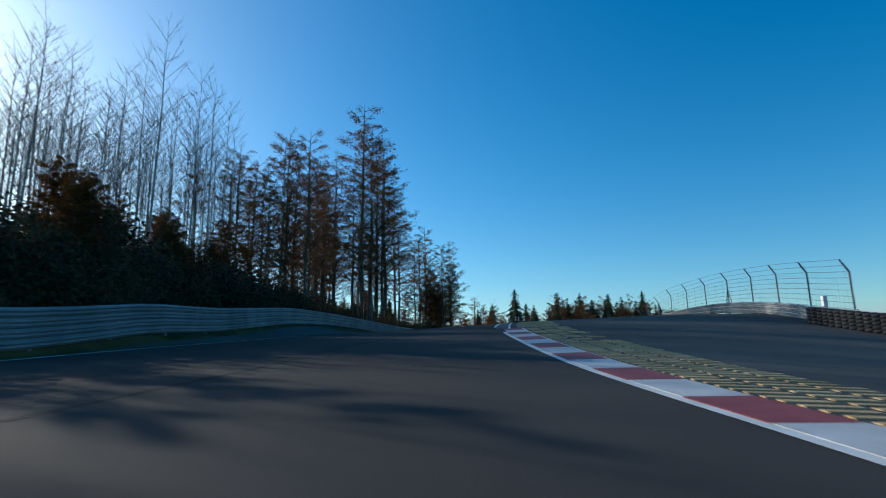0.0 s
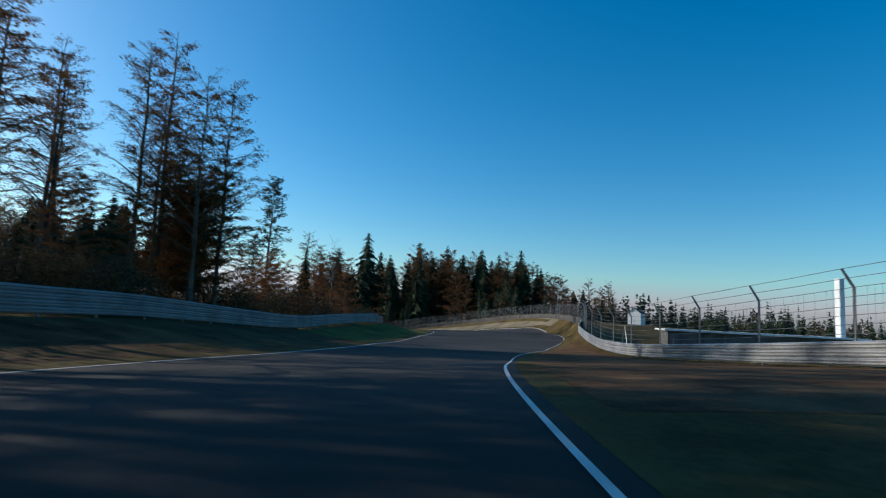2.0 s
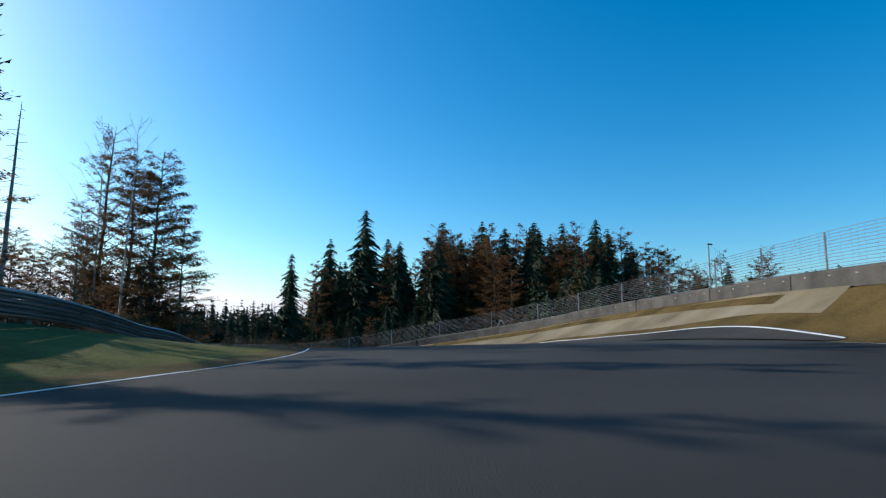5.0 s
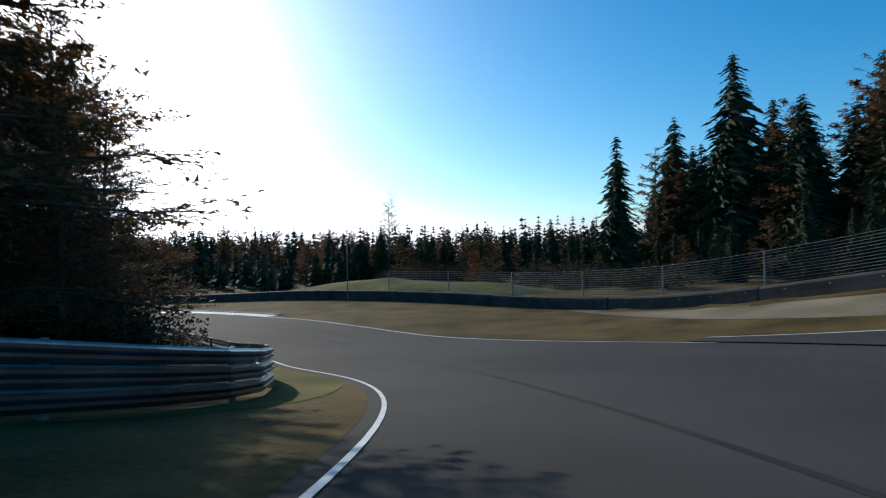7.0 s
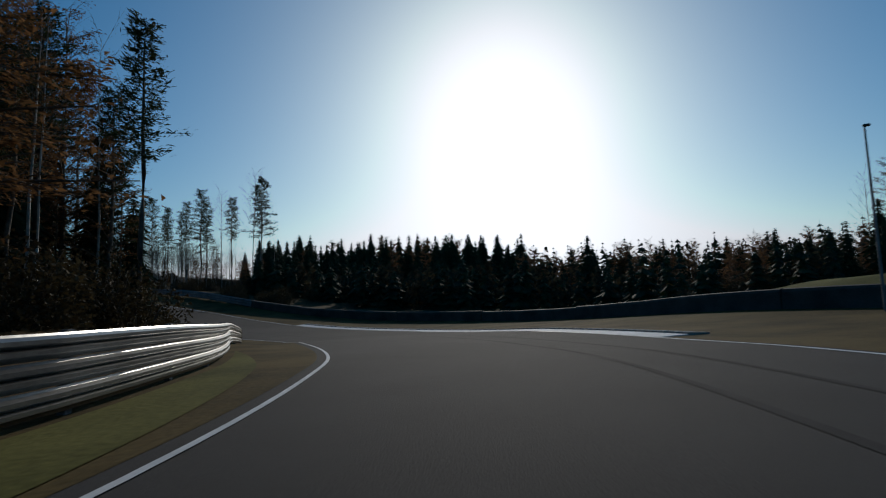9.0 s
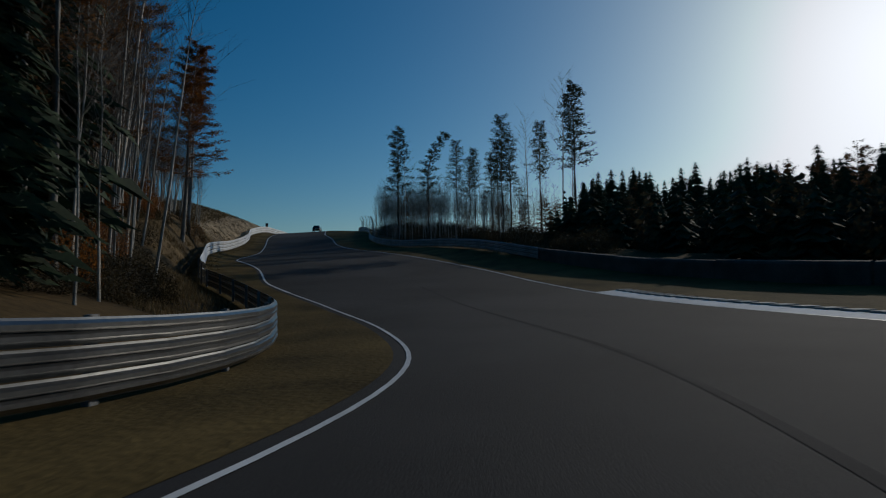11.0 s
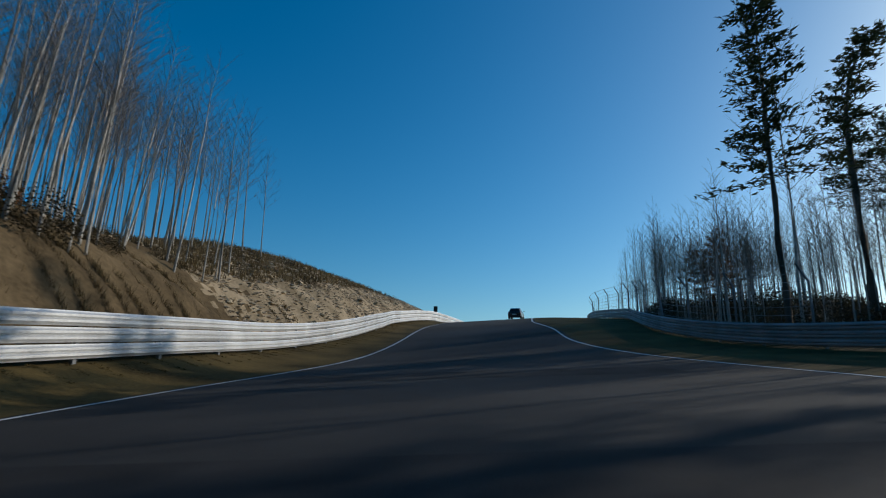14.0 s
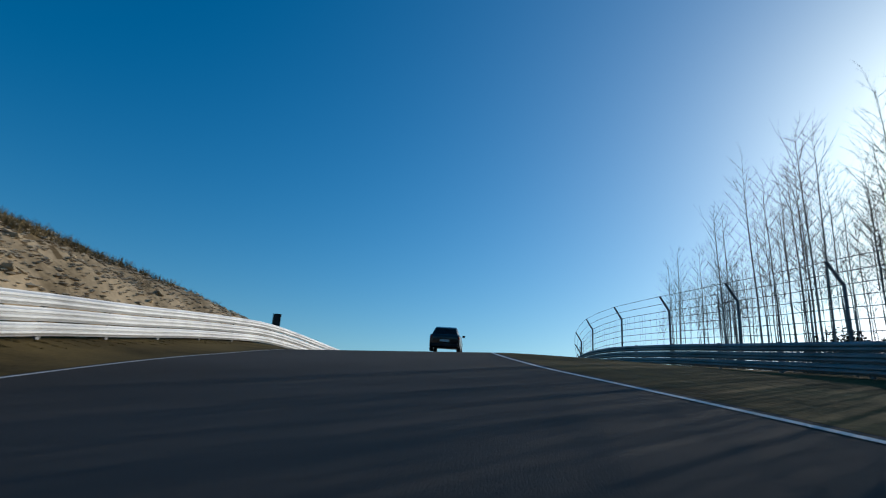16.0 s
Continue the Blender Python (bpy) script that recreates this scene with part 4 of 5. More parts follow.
def wood(s0, s1, e0, e1, n, side, kinds, smin=0.8, smax=1.15, into=None, lean=0.0):
    """Trees scattered between two distances behind the barrier on one side."""
    for _ in range(n):
        s = rng.uniform(s0, s1)
        i = at(s)
        e = rng.uniform(e0, e1)
        d = BAR_L[i] - e if side < 0 else BAR_R[i] + e
        x, y = off_road(s, d)
        if not outside(x, y) or (smax > 0.6 and e > 6 and glade(x, y)):
            continue
        if into is not None:
            into.append((rng.choice(kinds), x, y, rng.uniform(smin, smax)))
        else:
            plant(kinds, x, y, rng.uniform(smin, smax), rng, lean=lean * rng.uniform(0.4, 1.5))


def thicket(name, spots, label, category):
    """Many trees or shrubs that nobody could count, joined into one mesh."""
    vs, fs, ms, n = [], [], [], 0
    mats = []
    zs = ground_z([q[1] for q in spots], [q[2] for q in spots])
    for (top, x, y, sc), z in zip(spots, zs):
        a = rng.uniform(0, 6.28)
        rot = np.array([[math.cos(a), -math.sin(a), 0], [math.sin(a), math.cos(a), 0], [0, 0, 1]]) * sc
        for c in top.children:
            me = c.data
            if me.materials[0] not in mats:
                mats.append(me.materials[0])
            co = np.empty(len(me.vertices) * 3)
            me.vertices.foreach_get("co", co)
            vs.append(co.reshape(-1, 3) @ rot.T + (x, y, z - 0.1))
            fs.extend([tuple(n + v for v in q.vertices) for q in me.polygons])
            ms.extend([mats.index(me.materials[0])] * len(me.polygons))
            n += len(me.vertices)
    me = bpy.data.meshes.new(name)
    me.from_pydata(np.concatenate(vs).tolist(), [], fs)
    for m in mats:
        me.materials.append(m)
    me.polygons.foreach_set("material_index", ms)
    return tagged(new(name, me), label, category, kind="stuff")


def tall(top, x, y, crest, rng=rng):
    """Plants a tree so that its top reaches the height crest."""
    h = max(v.co.z for c in top.children for v in c.data.vertices)
    return plant(top, x, y, (crest - land(x, y)) / h, rng)


# first stretch: beech wood with dark undergrowth
wood(57, 80, 1.8, 8, 9, -1, BEECH, 0.95, 1.25)
for s, e, k, sc in ((74, 2.8, 2, 1.5), (76, 2.4, 0, 1.5), (78.5, 3.2, 1, 1.4), (80, 2.2, 2, 1.3), (84, 2.6, 0, 1.12), (87, 3.5, 1, 0.98)):
    plant(BEECH[k], *off_road(s, BAR_L[at(s)] - e), sc, rng)
wood(60, 82, 8, 20, 10, -1, BEECH + BARE[:1], 0.85, 1.05)
wood(98, 122, 9, 45, 15, -1, BEECH, 0.9, 1.2)
wood(98, 114, 2, 8, 6, -1, BEECH, 0.8, 1.05)
wood(76, 98, 14, 30, 4, -1, BEECH, 0.85, 1.05)
THIN = []
wood(10, 34, 13, 36, 30, -1, BARE, 0.38, 0.5, THIN)
wood(34, 64, 13, 36, 40, -1, BARE, 0.8, 1.05, THIN)
wood(30, 58, 9, 20, 13, -1, BUSHY, 0.28, 0.38)
wood(18, 50, 8, 24, 8, -1, GOLD, 0.4, 0.55)
LOW = []
wood(20, 75, 4, 22, 56, -1, SHRUB, 1.3, 2.2, LOW)
wood(0, 26, 1.8, 7, 22, -1, SHRUB, 0.7, 1.4, LOW)
wood(26, 62, 3.4, 7, 34, -1, SHRUB, 1.0, 1.7, LOW)
wood(62, 150, 1.8, 7, 40, -1, SHRUB, 0.7, 1.4, LOW)
wood(108, 121, 2, 9, 11, -1, GOLD, 0.75, 1.0)
wood(121, 138, 2, 9, 8, -1, GOLD, 0.4, 0.6)
wood(96, 150, 2, 10, 10, -1, GOLD + OSHRUB, 0.45, 0.7)
# before the bend: mixed edge of the wood
wood(150, 205, 4, 16, 6, -1, GOLD + BEECH, 0.4, 0.55)
wood(150, 240, 2, 10, 26, -1, SHRUB + OSHRUB, 0.7, 1.2)
tall(SPRUCE[0], 6.6, 177.5, -13.0)
tall(GOLD[1], 14.0, 181.0, -13.5)
tall(BARE[2], 9.0, 208.0, -6.0)
tall(PINES[0], -0.6, 201.2, 4.5)
tall(PINES[1], -3.5, 202.0, -8.0)
for x, y, top, crest in ((14.0, 207.0, BUSHY[0], -9.0), (17.5, 203.5, GOLD[1], -16.0), (10.5, 210.5, BUSHY[1], -8.0), (7.5, 212.5, BEECH[1], -5.0), (9.5, 203.0, BARE[1], -16.0), (5.0, 206.0, BEECH[2], -18.0), (13.0, 203.0, BARE[3], -6.5)):
    tall(top, x, y, crest)
for x, y, k, crest in ((8.5, 215.0, 0, -19.5), (5.0, 218.0, 1, -18.0), (11.5, 211.5, 1, -18.0), (3.2, 221.4, 0, -18.0), (-1.8, 222.4, 1, -15.0), (-5.6, 222.8, 0, -14.0), (7.0, 211.0, 0, -15.0)):
    tall(BUSHY[k], x, y, crest)
wood(209, 222, 5, 11, 7, -1, BUSHY, 0.45, 0.65)
wood(222, 240, 6, 11, 7, -1, BUSHY, 0.26, 0.4)
wood(214, 246, 7, 13, 10, -1, BEECH, 0.4, 0.55)
wood(250, 278, 8, 32, 74, -1, BEECH + BEECH + BARE + PINES, 0.6, 0.82)
wood(278, 304, 7, 30, 40, -1, BEECH + BARE + PINES, 0.42, 0.6)
wood(215, 258, 2.8, 9, 64, -1, SHRUB, 0.6, 1.3, LOW)
wood(258, 304, 3.2, 10, 60, -1, SHRUB, 0.25, 0.5, LOW)
tall(PINES[2], -21.4, 228.1, -15.6)
for k in range(44):
    s = rng.uniform(256, 304)
    plant((SPRUCE + BEECH)[k % 5], *off_road(s, value(BAR_L, s) - rng.uniform(15, 42)), rng.uniform(0.72, 0.95), rng)
# the bank of the climb
wood(282, 298, 8, 26, 34, -1, BEECH + BEECH + SPRUCE[:1], 0.85, 1.05)
wood(298, 322, 6, 24, 50, -1, BEECH + BEECH + HIGH[1:], 0.75, 0.95)
wood(290, 318, 3.5, 16, 80, -1, BARE, 0.6, 0.85, lean=6)
wood(318, 359, 4.5, 16, 90, -1, BARE, 0.42, 0.6, lean=6)
wood(346, 368, 8, 16, 40, -1, BARE, 0.42, 0.6, THIN)
wood(296, 357, 5, 32, 320, -1, BARE, 0.42, 0.65, THIN)
wood(286, 306, 5, 14, 5, -1, HIGH + GOLD, 0.6, 0.8)
plant(AUTUMN, -77.8, 206.4, 0.8, rng, lean=3)
plant(AUTUMN, *off_road(320, -17), 0.9, rng, lean=5)
plant(AUTUMN, *off_road(324, -20), 0.85, rng, lean=5)
wood(316, 340, 6, 11, 16, -1, OSHRUB, 0.8, 1.3)
wood(340, 360, 3.5, 8, 44, -1, BARE, 0.4, 0.55, lean=5)
wood(286, 346, 4.5, 10, 30, -1, OSHRUB, 0.4, 0.8)
wood(286, 352, 3.5, 14, 80, -1, SHRUB, 0.3, 0.7, LOW)
wood(300, 352, 5, 20, 24, -1, OSHRUB, 0.5, 0.9)
plant(HIGH[1], -87.9, 200.6, 0.8, rng, lean=2, turn=40)
plant(HIGH[1], -90.4, 198.9, 0.82, rng, lean=2, turn=190)
plant(OSHRUB[0], -87.5, 201.2, 0.95, rng)
# dry growth along the top of the scree
wood(358, 432, 6.5, 16, 90, -1, SHRUB, 0.12, 0.34, LOW)
wood(395, 440, 2.5, 6, 26, -1, SHRUB, 0.2, 0.4, LOW)
# outside of the climb: thin pines and bare trees
wood(345, 402, 3, 32, 300, 1, BARE, 0.28, 0.52, THIN)
wood(376, 399, 2.5, 16, 190, 1, BARE, 0.3, 0.48, THIN)
wood(402, 408, 3, 9, 46, 1, BARE, 0.2, 0.34, THIN)
wood(398, 408, 2.5, 8, 12, 1, SHRUB, 0.3, 0.5, LOW)
wood(372, 398, 3, 20, 40, 1, SHRUB, 0.5, 1.0, LOW)
wood(312, 400, 3, 26, 90, 1, SHRUB, 0.6, 1.1, LOW)
wood(320, 372, 10, 34, 10, 1, BUSHY, 0.22, 0.4)
for x, y, top, crest in ((-115.5, 219.0, PINES[0], -5.0), (-117.2, 219.6, BARE[1], -6.0), (-120.0, 223.0, BENT, -4.0), (-137.2, 225.8, PINES[1], -2.0), (-140.0, 229.0, PINES[2], -3.2), (-135.0, 228.5, PINES[1], -6.0), (-149.7, 233.2, PINES[2], 0.2), (-146.0, 232.0, PINES[0], -3.0),
                         (-120.0, 235.3, PINES[1], -2.6), (-122.5, 236.5, PINES[0], -5.0), (-120.9, 239.5, BARE[3], -1.0), (-121.9, 241.5, PINES[2], -3.6), (-109.3, 244.0, BARE[2], 0.5), (-110.5, 246.0, PINES[1], -1.5), (-107.0, 245.5, BARE[0], -3.0), (-145.6, 216.9, BARE[1], -5.3), (-143.7, 213.0, BUSHY[1], -12.0), (-140.0, 215.5, BUSHY[0], -11.5)):
    tall(top, x, y, crest)
# spruces and mixed wood beyond the fence
for x, y, k, crest in ((35.5, 319, 2, 10.6), (24.9, 338.7, 1, 4.7), (16, 307, 0, -4.7), (46, 322, 1, 2), (30, 326, 0, -4)):
    tall(SPRUCE[k], x, y, crest)
for k in range(22):
    tall((SPRUCE + FARB)[k % 6], 18 + 36 * rng.random(), 318 + 26 * rng.random(), rng.uniform(-12, -2))
for _ in range(110):
    f = rng.random()
    x, y = 42 + 52 * f + rng.uniform(-4, 22), 312 - 78 * f + rng.uniform(-4, 30)
    if outside(x, y, 4):
        far = math.hypot(x - 33, y - 167)
        tall(rng.choice([SPRUCE, FARB, FARB])[rng.randrange(3)], x, y, -24.5 + far * rng.uniform(0.14, 0.212) * (1 - 0.5 * max(0.0, f - 0.7) / 0.3))
tall(BARE[1], -68.0, 378.0, 1.5)
tall(BEECH[2], -27.5, 303.0, -13.5)
tall(GOLD[0], 2.2, 352.0, -20.5)
tall(GOLD[0], -0.8, 280.0, -24.6)
# edge of the forest on the outside of the bend: a tall stand of spruces, then lower mixed trees
for k in range(120):
    x, y = rng.uniform(-158, -98), rng.uniform(246, 306)
    if outside(x, y, 12):
        far = math.hypot(x + 1, y - 234)
        tall((SPRUCE + SPRUCE + FARB[:1])[k % 7], x, y, -30.0 + far * rng.uniform(0.115, 0.148) - 0.02 * max(0.0, y - 285))
for k in range(110):
    x, y = rng.uniform(-125, -20), rng.uniform(296, 350)
    if outside(x, y, 16):
        far = math.hypot(x + 1, y - 234)
        tall((FARB + FARB + SPRUCE[:2])[k % 8], x, y, -30.0 + far * rng.uniform(0.085, 0.118))
wood(228, 350, 26, 44, 150, 1, SHRUB, 0.8, 1.6, LOW)
for _ in range(130):
    s = rng.uniform(226, 345)
    i = at(s)
    x, y = off_road(s, BAR_R[i] + rng.uniform(34, 66))
    if outside(x, y, 20):
        plant(rng.choice([SPRUCE, SPRUCE, FARB])[rng.randrange(3)], x, y, rng.uniform(0.28, 0.44), rng)

# dark spruces on the inside where the climb begins
for x, y, top, crest in ((-39.3, 224.5, SPRUCE[1], -18.2), (-39.4, 226.9, SPRUCE[0], -20.3), (-39.7, 220.7, SPRUCE[2], -16.4), (-41.0, 218.5, SPRUCE[0], -16.6), (-43.0, 216.0, SPRUCE[1], -13.0), (-37.0, 217.0, SPRUCE[2], -16.5), (-42.0, 223.0, BEECH[0], -19.0), (-40.5, 228.0, BARE[3], -22.6), (-42.5, 227.0, BARE[0], -22.0), (-38.0, 222.5, BEECH[1], -19.0)):
    tall(top, x, y, crest)
# the steep wooded side at the start
wood(12, 36, 10, 30, 50, -1, BARE, 0.4, 0.54, THIN)
wood(36, 62, 10, 30, 56, -1, BARE, 0.9, 1.12, THIN)
wood(28, 60, 7, 18, 26, -1, BUSHY, 0.34, 0.5)
wood(20, 56, 6, 20, 12, -1, GOLD, 0.42, 0.6)
wood(54, 66, 6, 16, 8, -1, BEECH, 0.75, 0.95)


# ---------------------------------------------------------------- far woods, as one mass
def far_woods():
    rng = random.Random(11)
    bm_v, bm_f, bm_m = [], [], []

    def conifer(x, y, z, h, w):
        """Ragged whorls of drooping branches, each a narrow kite."""
        for t in range(13):
            f = 0.08 + 0.88 * min(1.0, (t + rng.random()) / 13)
            r0 = w * (1 - f) ** 0.72 * rng.uniform(0.75, 1.2) + 0.15
            ph = rng.uniform(0, 6.28)
            zc = z + h * (f + 0.05)
            for k in range(6):
                a = ph + 1.0472 * k + rng.uniform(-0.25, 0.25)
                r = r0 * rng.uniform(0.6, 1.25)
                ca, sa = math.cos(a), math.sin(a)
                q = r * 0.34
                b = len(bm_v)
                bm_v.extend(((x, y, zc + 0.25), (x + ca * r * 0.55 - sa * q, y + sa * r * 0.55 + ca * q, zc - r * 0.3), (x + ca * r, y + sa * r, zc - r * rng.uniform(0.3, 0.6)), (x + ca * r * 0.55 + sa * q, y + sa * r * 0.55 - ca * q, zc - r * 0.3)))
                bm_f.append((b, b + 1, b + 2, b + 3))
                bm_m.append(0)
        b = len(bm_v)
        bm_v.extend(((x - 0.1, y, z + h * 0.85), (x + 0.1, y, z + h * 0.85), (x, y + 0.05, z + h * 1.04)))
        bm_f.append((b, b + 1, b + 2))
        bm_m.append(0)

    def broad(x, y, z, h, w, m):
        """A loose crown of small clumps on a thin stem."""
        b = len(bm_v)
        bm_v.extend(((x - 0.12, y, z), (x + 0.12, y, z), (x, y, z + h * 0.9)))
        bm_f.append((b, b + 1, b + 2))
        bm_m.append(m)
        for k in range(70):
            a, u = rng.uniform(0, 6.28), rng.uniform(0.12, 1.0)
            r = w * math.sqrt(rng.random()) * math.sin(3.1416 * min(0.97, u * 0.85 + 0.12))
            c = (x + math.cos(a) * r, y + math.sin(a) * r, z + h * u)
            s = rng.uniform(0.2, 0.5)
            d = rng.uniform(0, 6.28)
            b = len(bm_v)
            bm_v.extend(((c[0] - s * math.cos(d), c[1] - s * math.sin(d), c[2] - s * 0.3), (c[0] + s * 0.4, c[1] - s * 0.3, c[2] - s * rng.random()), (c[0] + s * math.cos(d), c[1] + s * math.sin(d), c[2] + s * 0.3), (c[0] - s * 0.2, c[1] + s * 0.2, c[2] + s)))
            bm_f.append((b, b + 1, b + 2, b + 3))
            bm_m.append(m)

    def cone_tree(x, y, z, h, w, leafy):
        if leafy:
            broad(x, y, z, h * 0.9, w, 1)
        else:
            conifer(x, y, z, h, w)

    for _ in range(2600):
        a = rng.uniform(-0.3, 2.6)
        r = 95 + 330 * rng.random() ** 1.4
        x, y = -35 + math.cos(a) * r * 1.1, 250 + math.sin(a) * r * 0.75 + 20
        if ((WAY[:, 0] - x) ** 2 + (WAY[:, 1] - y) ** 2).min() < 60 ** 2:
            continue
        cone_tree(x, y, land(x, y) - 0.3, rng.uniform(8, 14), rng.uniform(1.6, 2.8), rng.random() < 0.35)
    for _ in range(260):
        s = rng.uniform(268, 338)
        x, y = off_road(s, value(BAR_R, s) + rng.uniform(15, 38))
        if outside(x, y, 14):
            cone_tree(x, y, land(x, y) - 0.3, rng.uniform(4, 8), rng.uniform(1.2, 2.2), rng.random() < 0.35)
    for _ in range(1300):
        a = rng.uniform(-1.2, 0.2)
        r = rng.uniform(230, 520)
        x, y = 20 + math.cos(a) * r, 160 + math.sin(a) * r
        cone_tree(x, y, land(x, y) - 0.3, rng.uniform(12, 20), rng.uniform(2.0, 3.4), rng.random() < 0.4)
    me = bpy.data.meshes.new("far_woods")
    me.from_pydata(bm_v, [], bm_f)
    me.materials.append(NEEDLE)
    me.materials.append(BUSH_M)
    me.polygons.foreach_set("material_index", bm_m)
    return tagged(new("far_woods", me), "distant mixed forest of dark conifers and brown trees", "woods", kind="stuff")


far_woods()
thicket("undergrowth", LOW, "dense brown undergrowth below the trees", "shrubs")
thicket("young_trees", THIN, "crowded leafless young trees with pale stems", "trees")


# ---------------------------------------------------------------- car ahead
def car(m):
    top = new("car")
    tagged(top, "black hatchback car seen from behind on the asphalt", "car")

    def loft(name, secs, material, label=""):
        bm = bmesh.new()
        rows = [[bm.verts.new(v) for v in sec] for sec in secs]
        n = len(rows[0])
        for r0, r1 in zip(rows, rows[1:]):
            for k in range(n):
                bm.faces.new((r0[k], r0[(k + 1) % n], r1[(k + 1) % n], r1[k]))
        bm.faces.new(list(reversed(rows[0])))
        bm.faces.new(rows[-1])
        bmesh.ops.recalc_face_normals(bm, faces=bm.faces)
        ob = part(name, bm, material, top, label, smooth=True)
        mod = ob.modifiers.new("bevel", 'BEVEL')
        mod.width, mod.segments = 0.05, 2
        return ob

    def sec(y, w, z0, z1, wt):
        return [(-w, y, z0 + 0.1), (-w * 0.92, y, z0), (w * 0.92, y, z0), (w, y, z0 + 0.1), (w, y, z1 - 0.12), (wt, y, z1), (-wt, y, z1), (-w, y, z1 - 0.12)]

    loft("body", [sec(-2.2, 0.74, 0.34, 0.86, 0.68), sec(-2.05, 0.86, 0.24, 0.98, 0.76), sec(-1.2, 0.89, 0.2, 1.0, 0.78), sec(0.4, 0.89, 0.2, 0.98, 0.78), sec(1.4, 0.87, 0.22, 0.92, 0.74), sec(2.05, 0.76, 0.3, 0.76, 0.62)], CARP)
    loft("cabin", [[(-0.74, -1.95, 0.96), (0.74, -1.95, 0.96), (0.6, -1.55, 1.36), (-0.6, -1.55, 1.36)], [(-0.78, -1.0, 0.97), (0.78, -1.0, 0.97), (0.6, -0.9, 1.45), (-0.6, -0.9, 1.45)],
                   [(-0.78, 0.2, 0.97), (0.78, 0.2, 0.97), (0.58, 0.0, 1.43), (-0.58, 0.0, 1.43)], [(-0.74, 1.0, 0.93), (0.74, 1.0, 0.93), (0.56, 0.35, 1.36), (-0.56, 0.35, 1.36)]], CARP)
    bm = bmesh.new()
    bm.faces.new([bm.verts.new(v) for v in ((-0.62, -1.915, 1.02), (0.62, -1.915, 1.02), (0.52, -1.6, 1.33), (-0.52, -1.6, 1.33))])
    bmesh.ops.solidify(bm, geom=bm.faces[:], thickness=0.02)
    part("rear_window", bm, GLASS, top, "dark rear window")
    for q in (-1, 1):
        bm = bmesh.new()
        box(bm, (0.3, 0.1, 0.15), pose(0.66 * q, -2.13, 0.78))
        part("tail_light", bm, LAMPR, top, "red tail light")
        bm = bmesh.new()
        box(bm, (0.16, 0.1, 0.12), pose(0.98 * q, 0.55, 1.0))
        part("mirror", bm, CARP, top)
    bm = bmesh.new()
    box(bm, (0.52, 0.03, 0.12), pose(0, -2.22, 0.62))
    part("plate", bm, WHITE, top, "white plate with a plain dark bar")
    bm = bmesh.new()
    box(bm, (1.5, 0.1, 0.16), pose(0, -2.2, 0.38))
    part("bumper", bm, RUBBER, top)
    for x in (-0.78, 0.78):
        for y in (-1.3, 1.3):
            bm = bmesh.new()
            bmesh.ops.create_cone(bm, cap_ends=True, segments=24, radius1=0.32, radius2=0.32, depth=0.22, matrix=pose(x, y, 0.32, 0, 90, 0))
            w = part("wheel", bm, RUBBER, top)
            bm = bmesh.new()
            bmesh.ops.create_cone(bm, cap_ends=True, segments=16, radius1=0.2, radius2=0.17, depth=0.24, matrix=pose(x, y, 0.32, 0, 90, 0))
            part("rim", bm, CHROME, w)
    top.matrix_basis = m
    return top


i = at(403)
fwd = Vector(WAY[at(406)] - WAY[at(400)]).normalized()
right = fwd.cross(Vector((0, 0, 1))).normalized()
upv = right.cross(fwd)
car(Matrix.Translation(spot(404, -1.9)) @ Matrix((right, fwd, upv)).transposed().to_4x4())


# ---------------------------------------------------------------- stones and dry growth on the scree
def scree():
    rng = random.Random(21)
    top = new("scree_slope")
    tagged(top, "broken pale rocks lying on a steep bank", "rocks")
    shapes = []
    for k in range(6):
        bm = bmesh.new()
        bmesh.ops.create_icosphere(bm, subdivisions=1, radius=0.5)
        for v in bm.verts:
            v.co *= rng.uniform(0.65, 1.25)
            v.co.z *= 0.5
        shapes.append(mesh_of("rock", bm, ROCK))
    for k in range(300):
        s = rng.uniform(354, 408)
        x, y, z = bank_z(s, 1.5 + 8.0 * rng.random() ** 1.2)
        sc = rng.uniform(0.2, 0.55) * (1.5 if rng.random() < 0.1 else 1)
        part_of("rock", shapes[rng.randrange(6)], top, pose(x, y, z + sc * 0.1, rng.uniform(-30, 30), rng.uniform(-30, 30), rng.uniform(0, 360)) @ Matrix.Diagonal((sc, sc * rng.uniform(0.6, 1), sc * rng.uniform(0.6, 1), 1)))
    verts, faces = [], []
    for k in range(9000):
        s = rng.uniform(355, 414)
        x, y, z = bank_z(s, 1.2 + 9.5 * rng.random())
        r = rng.uniform(0.04, 0.15) * (1.6 if rng.random() < 0.12 else 1)
        b = len(verts)
        for q in ((1, 0, 0), (-0.4, 0.8, 0.1), (-0.6, -0.7, 0), (0.1, 0.05, 0.9), (0, 0, -0.6)):
            verts.append((x + r * q[0] * rng.uniform(0.6, 1.4), y + r * q[1] * rng.uniform(0.6, 1.4), z + r * q[2] * rng.uniform(0.3, 0.8) + 0.07))
        faces += [(b, b + 1, b + 3), (b + 1, b + 2, b + 3), (b + 2, b, b + 3), (b + 1, b, b + 4), (b + 2, b + 1, b + 4), (b, b + 2, b + 4)]
    me = bpy.data.meshes.new("stone_litter")
    me.from_pydata(verts, [], faces)
    me.materials.append(ROCK_S)
    ob = new("stone_litter", me)
    ob.parent = top
    tagged(ob, kind="stuff")


ROCK_S = mat("small_stones", (0.22, 0.165, 0.105), (0.5, 0.41, 0.29), 0.9, scale=0.5, fine=8, bump=0.5, island=0.35)
scree()


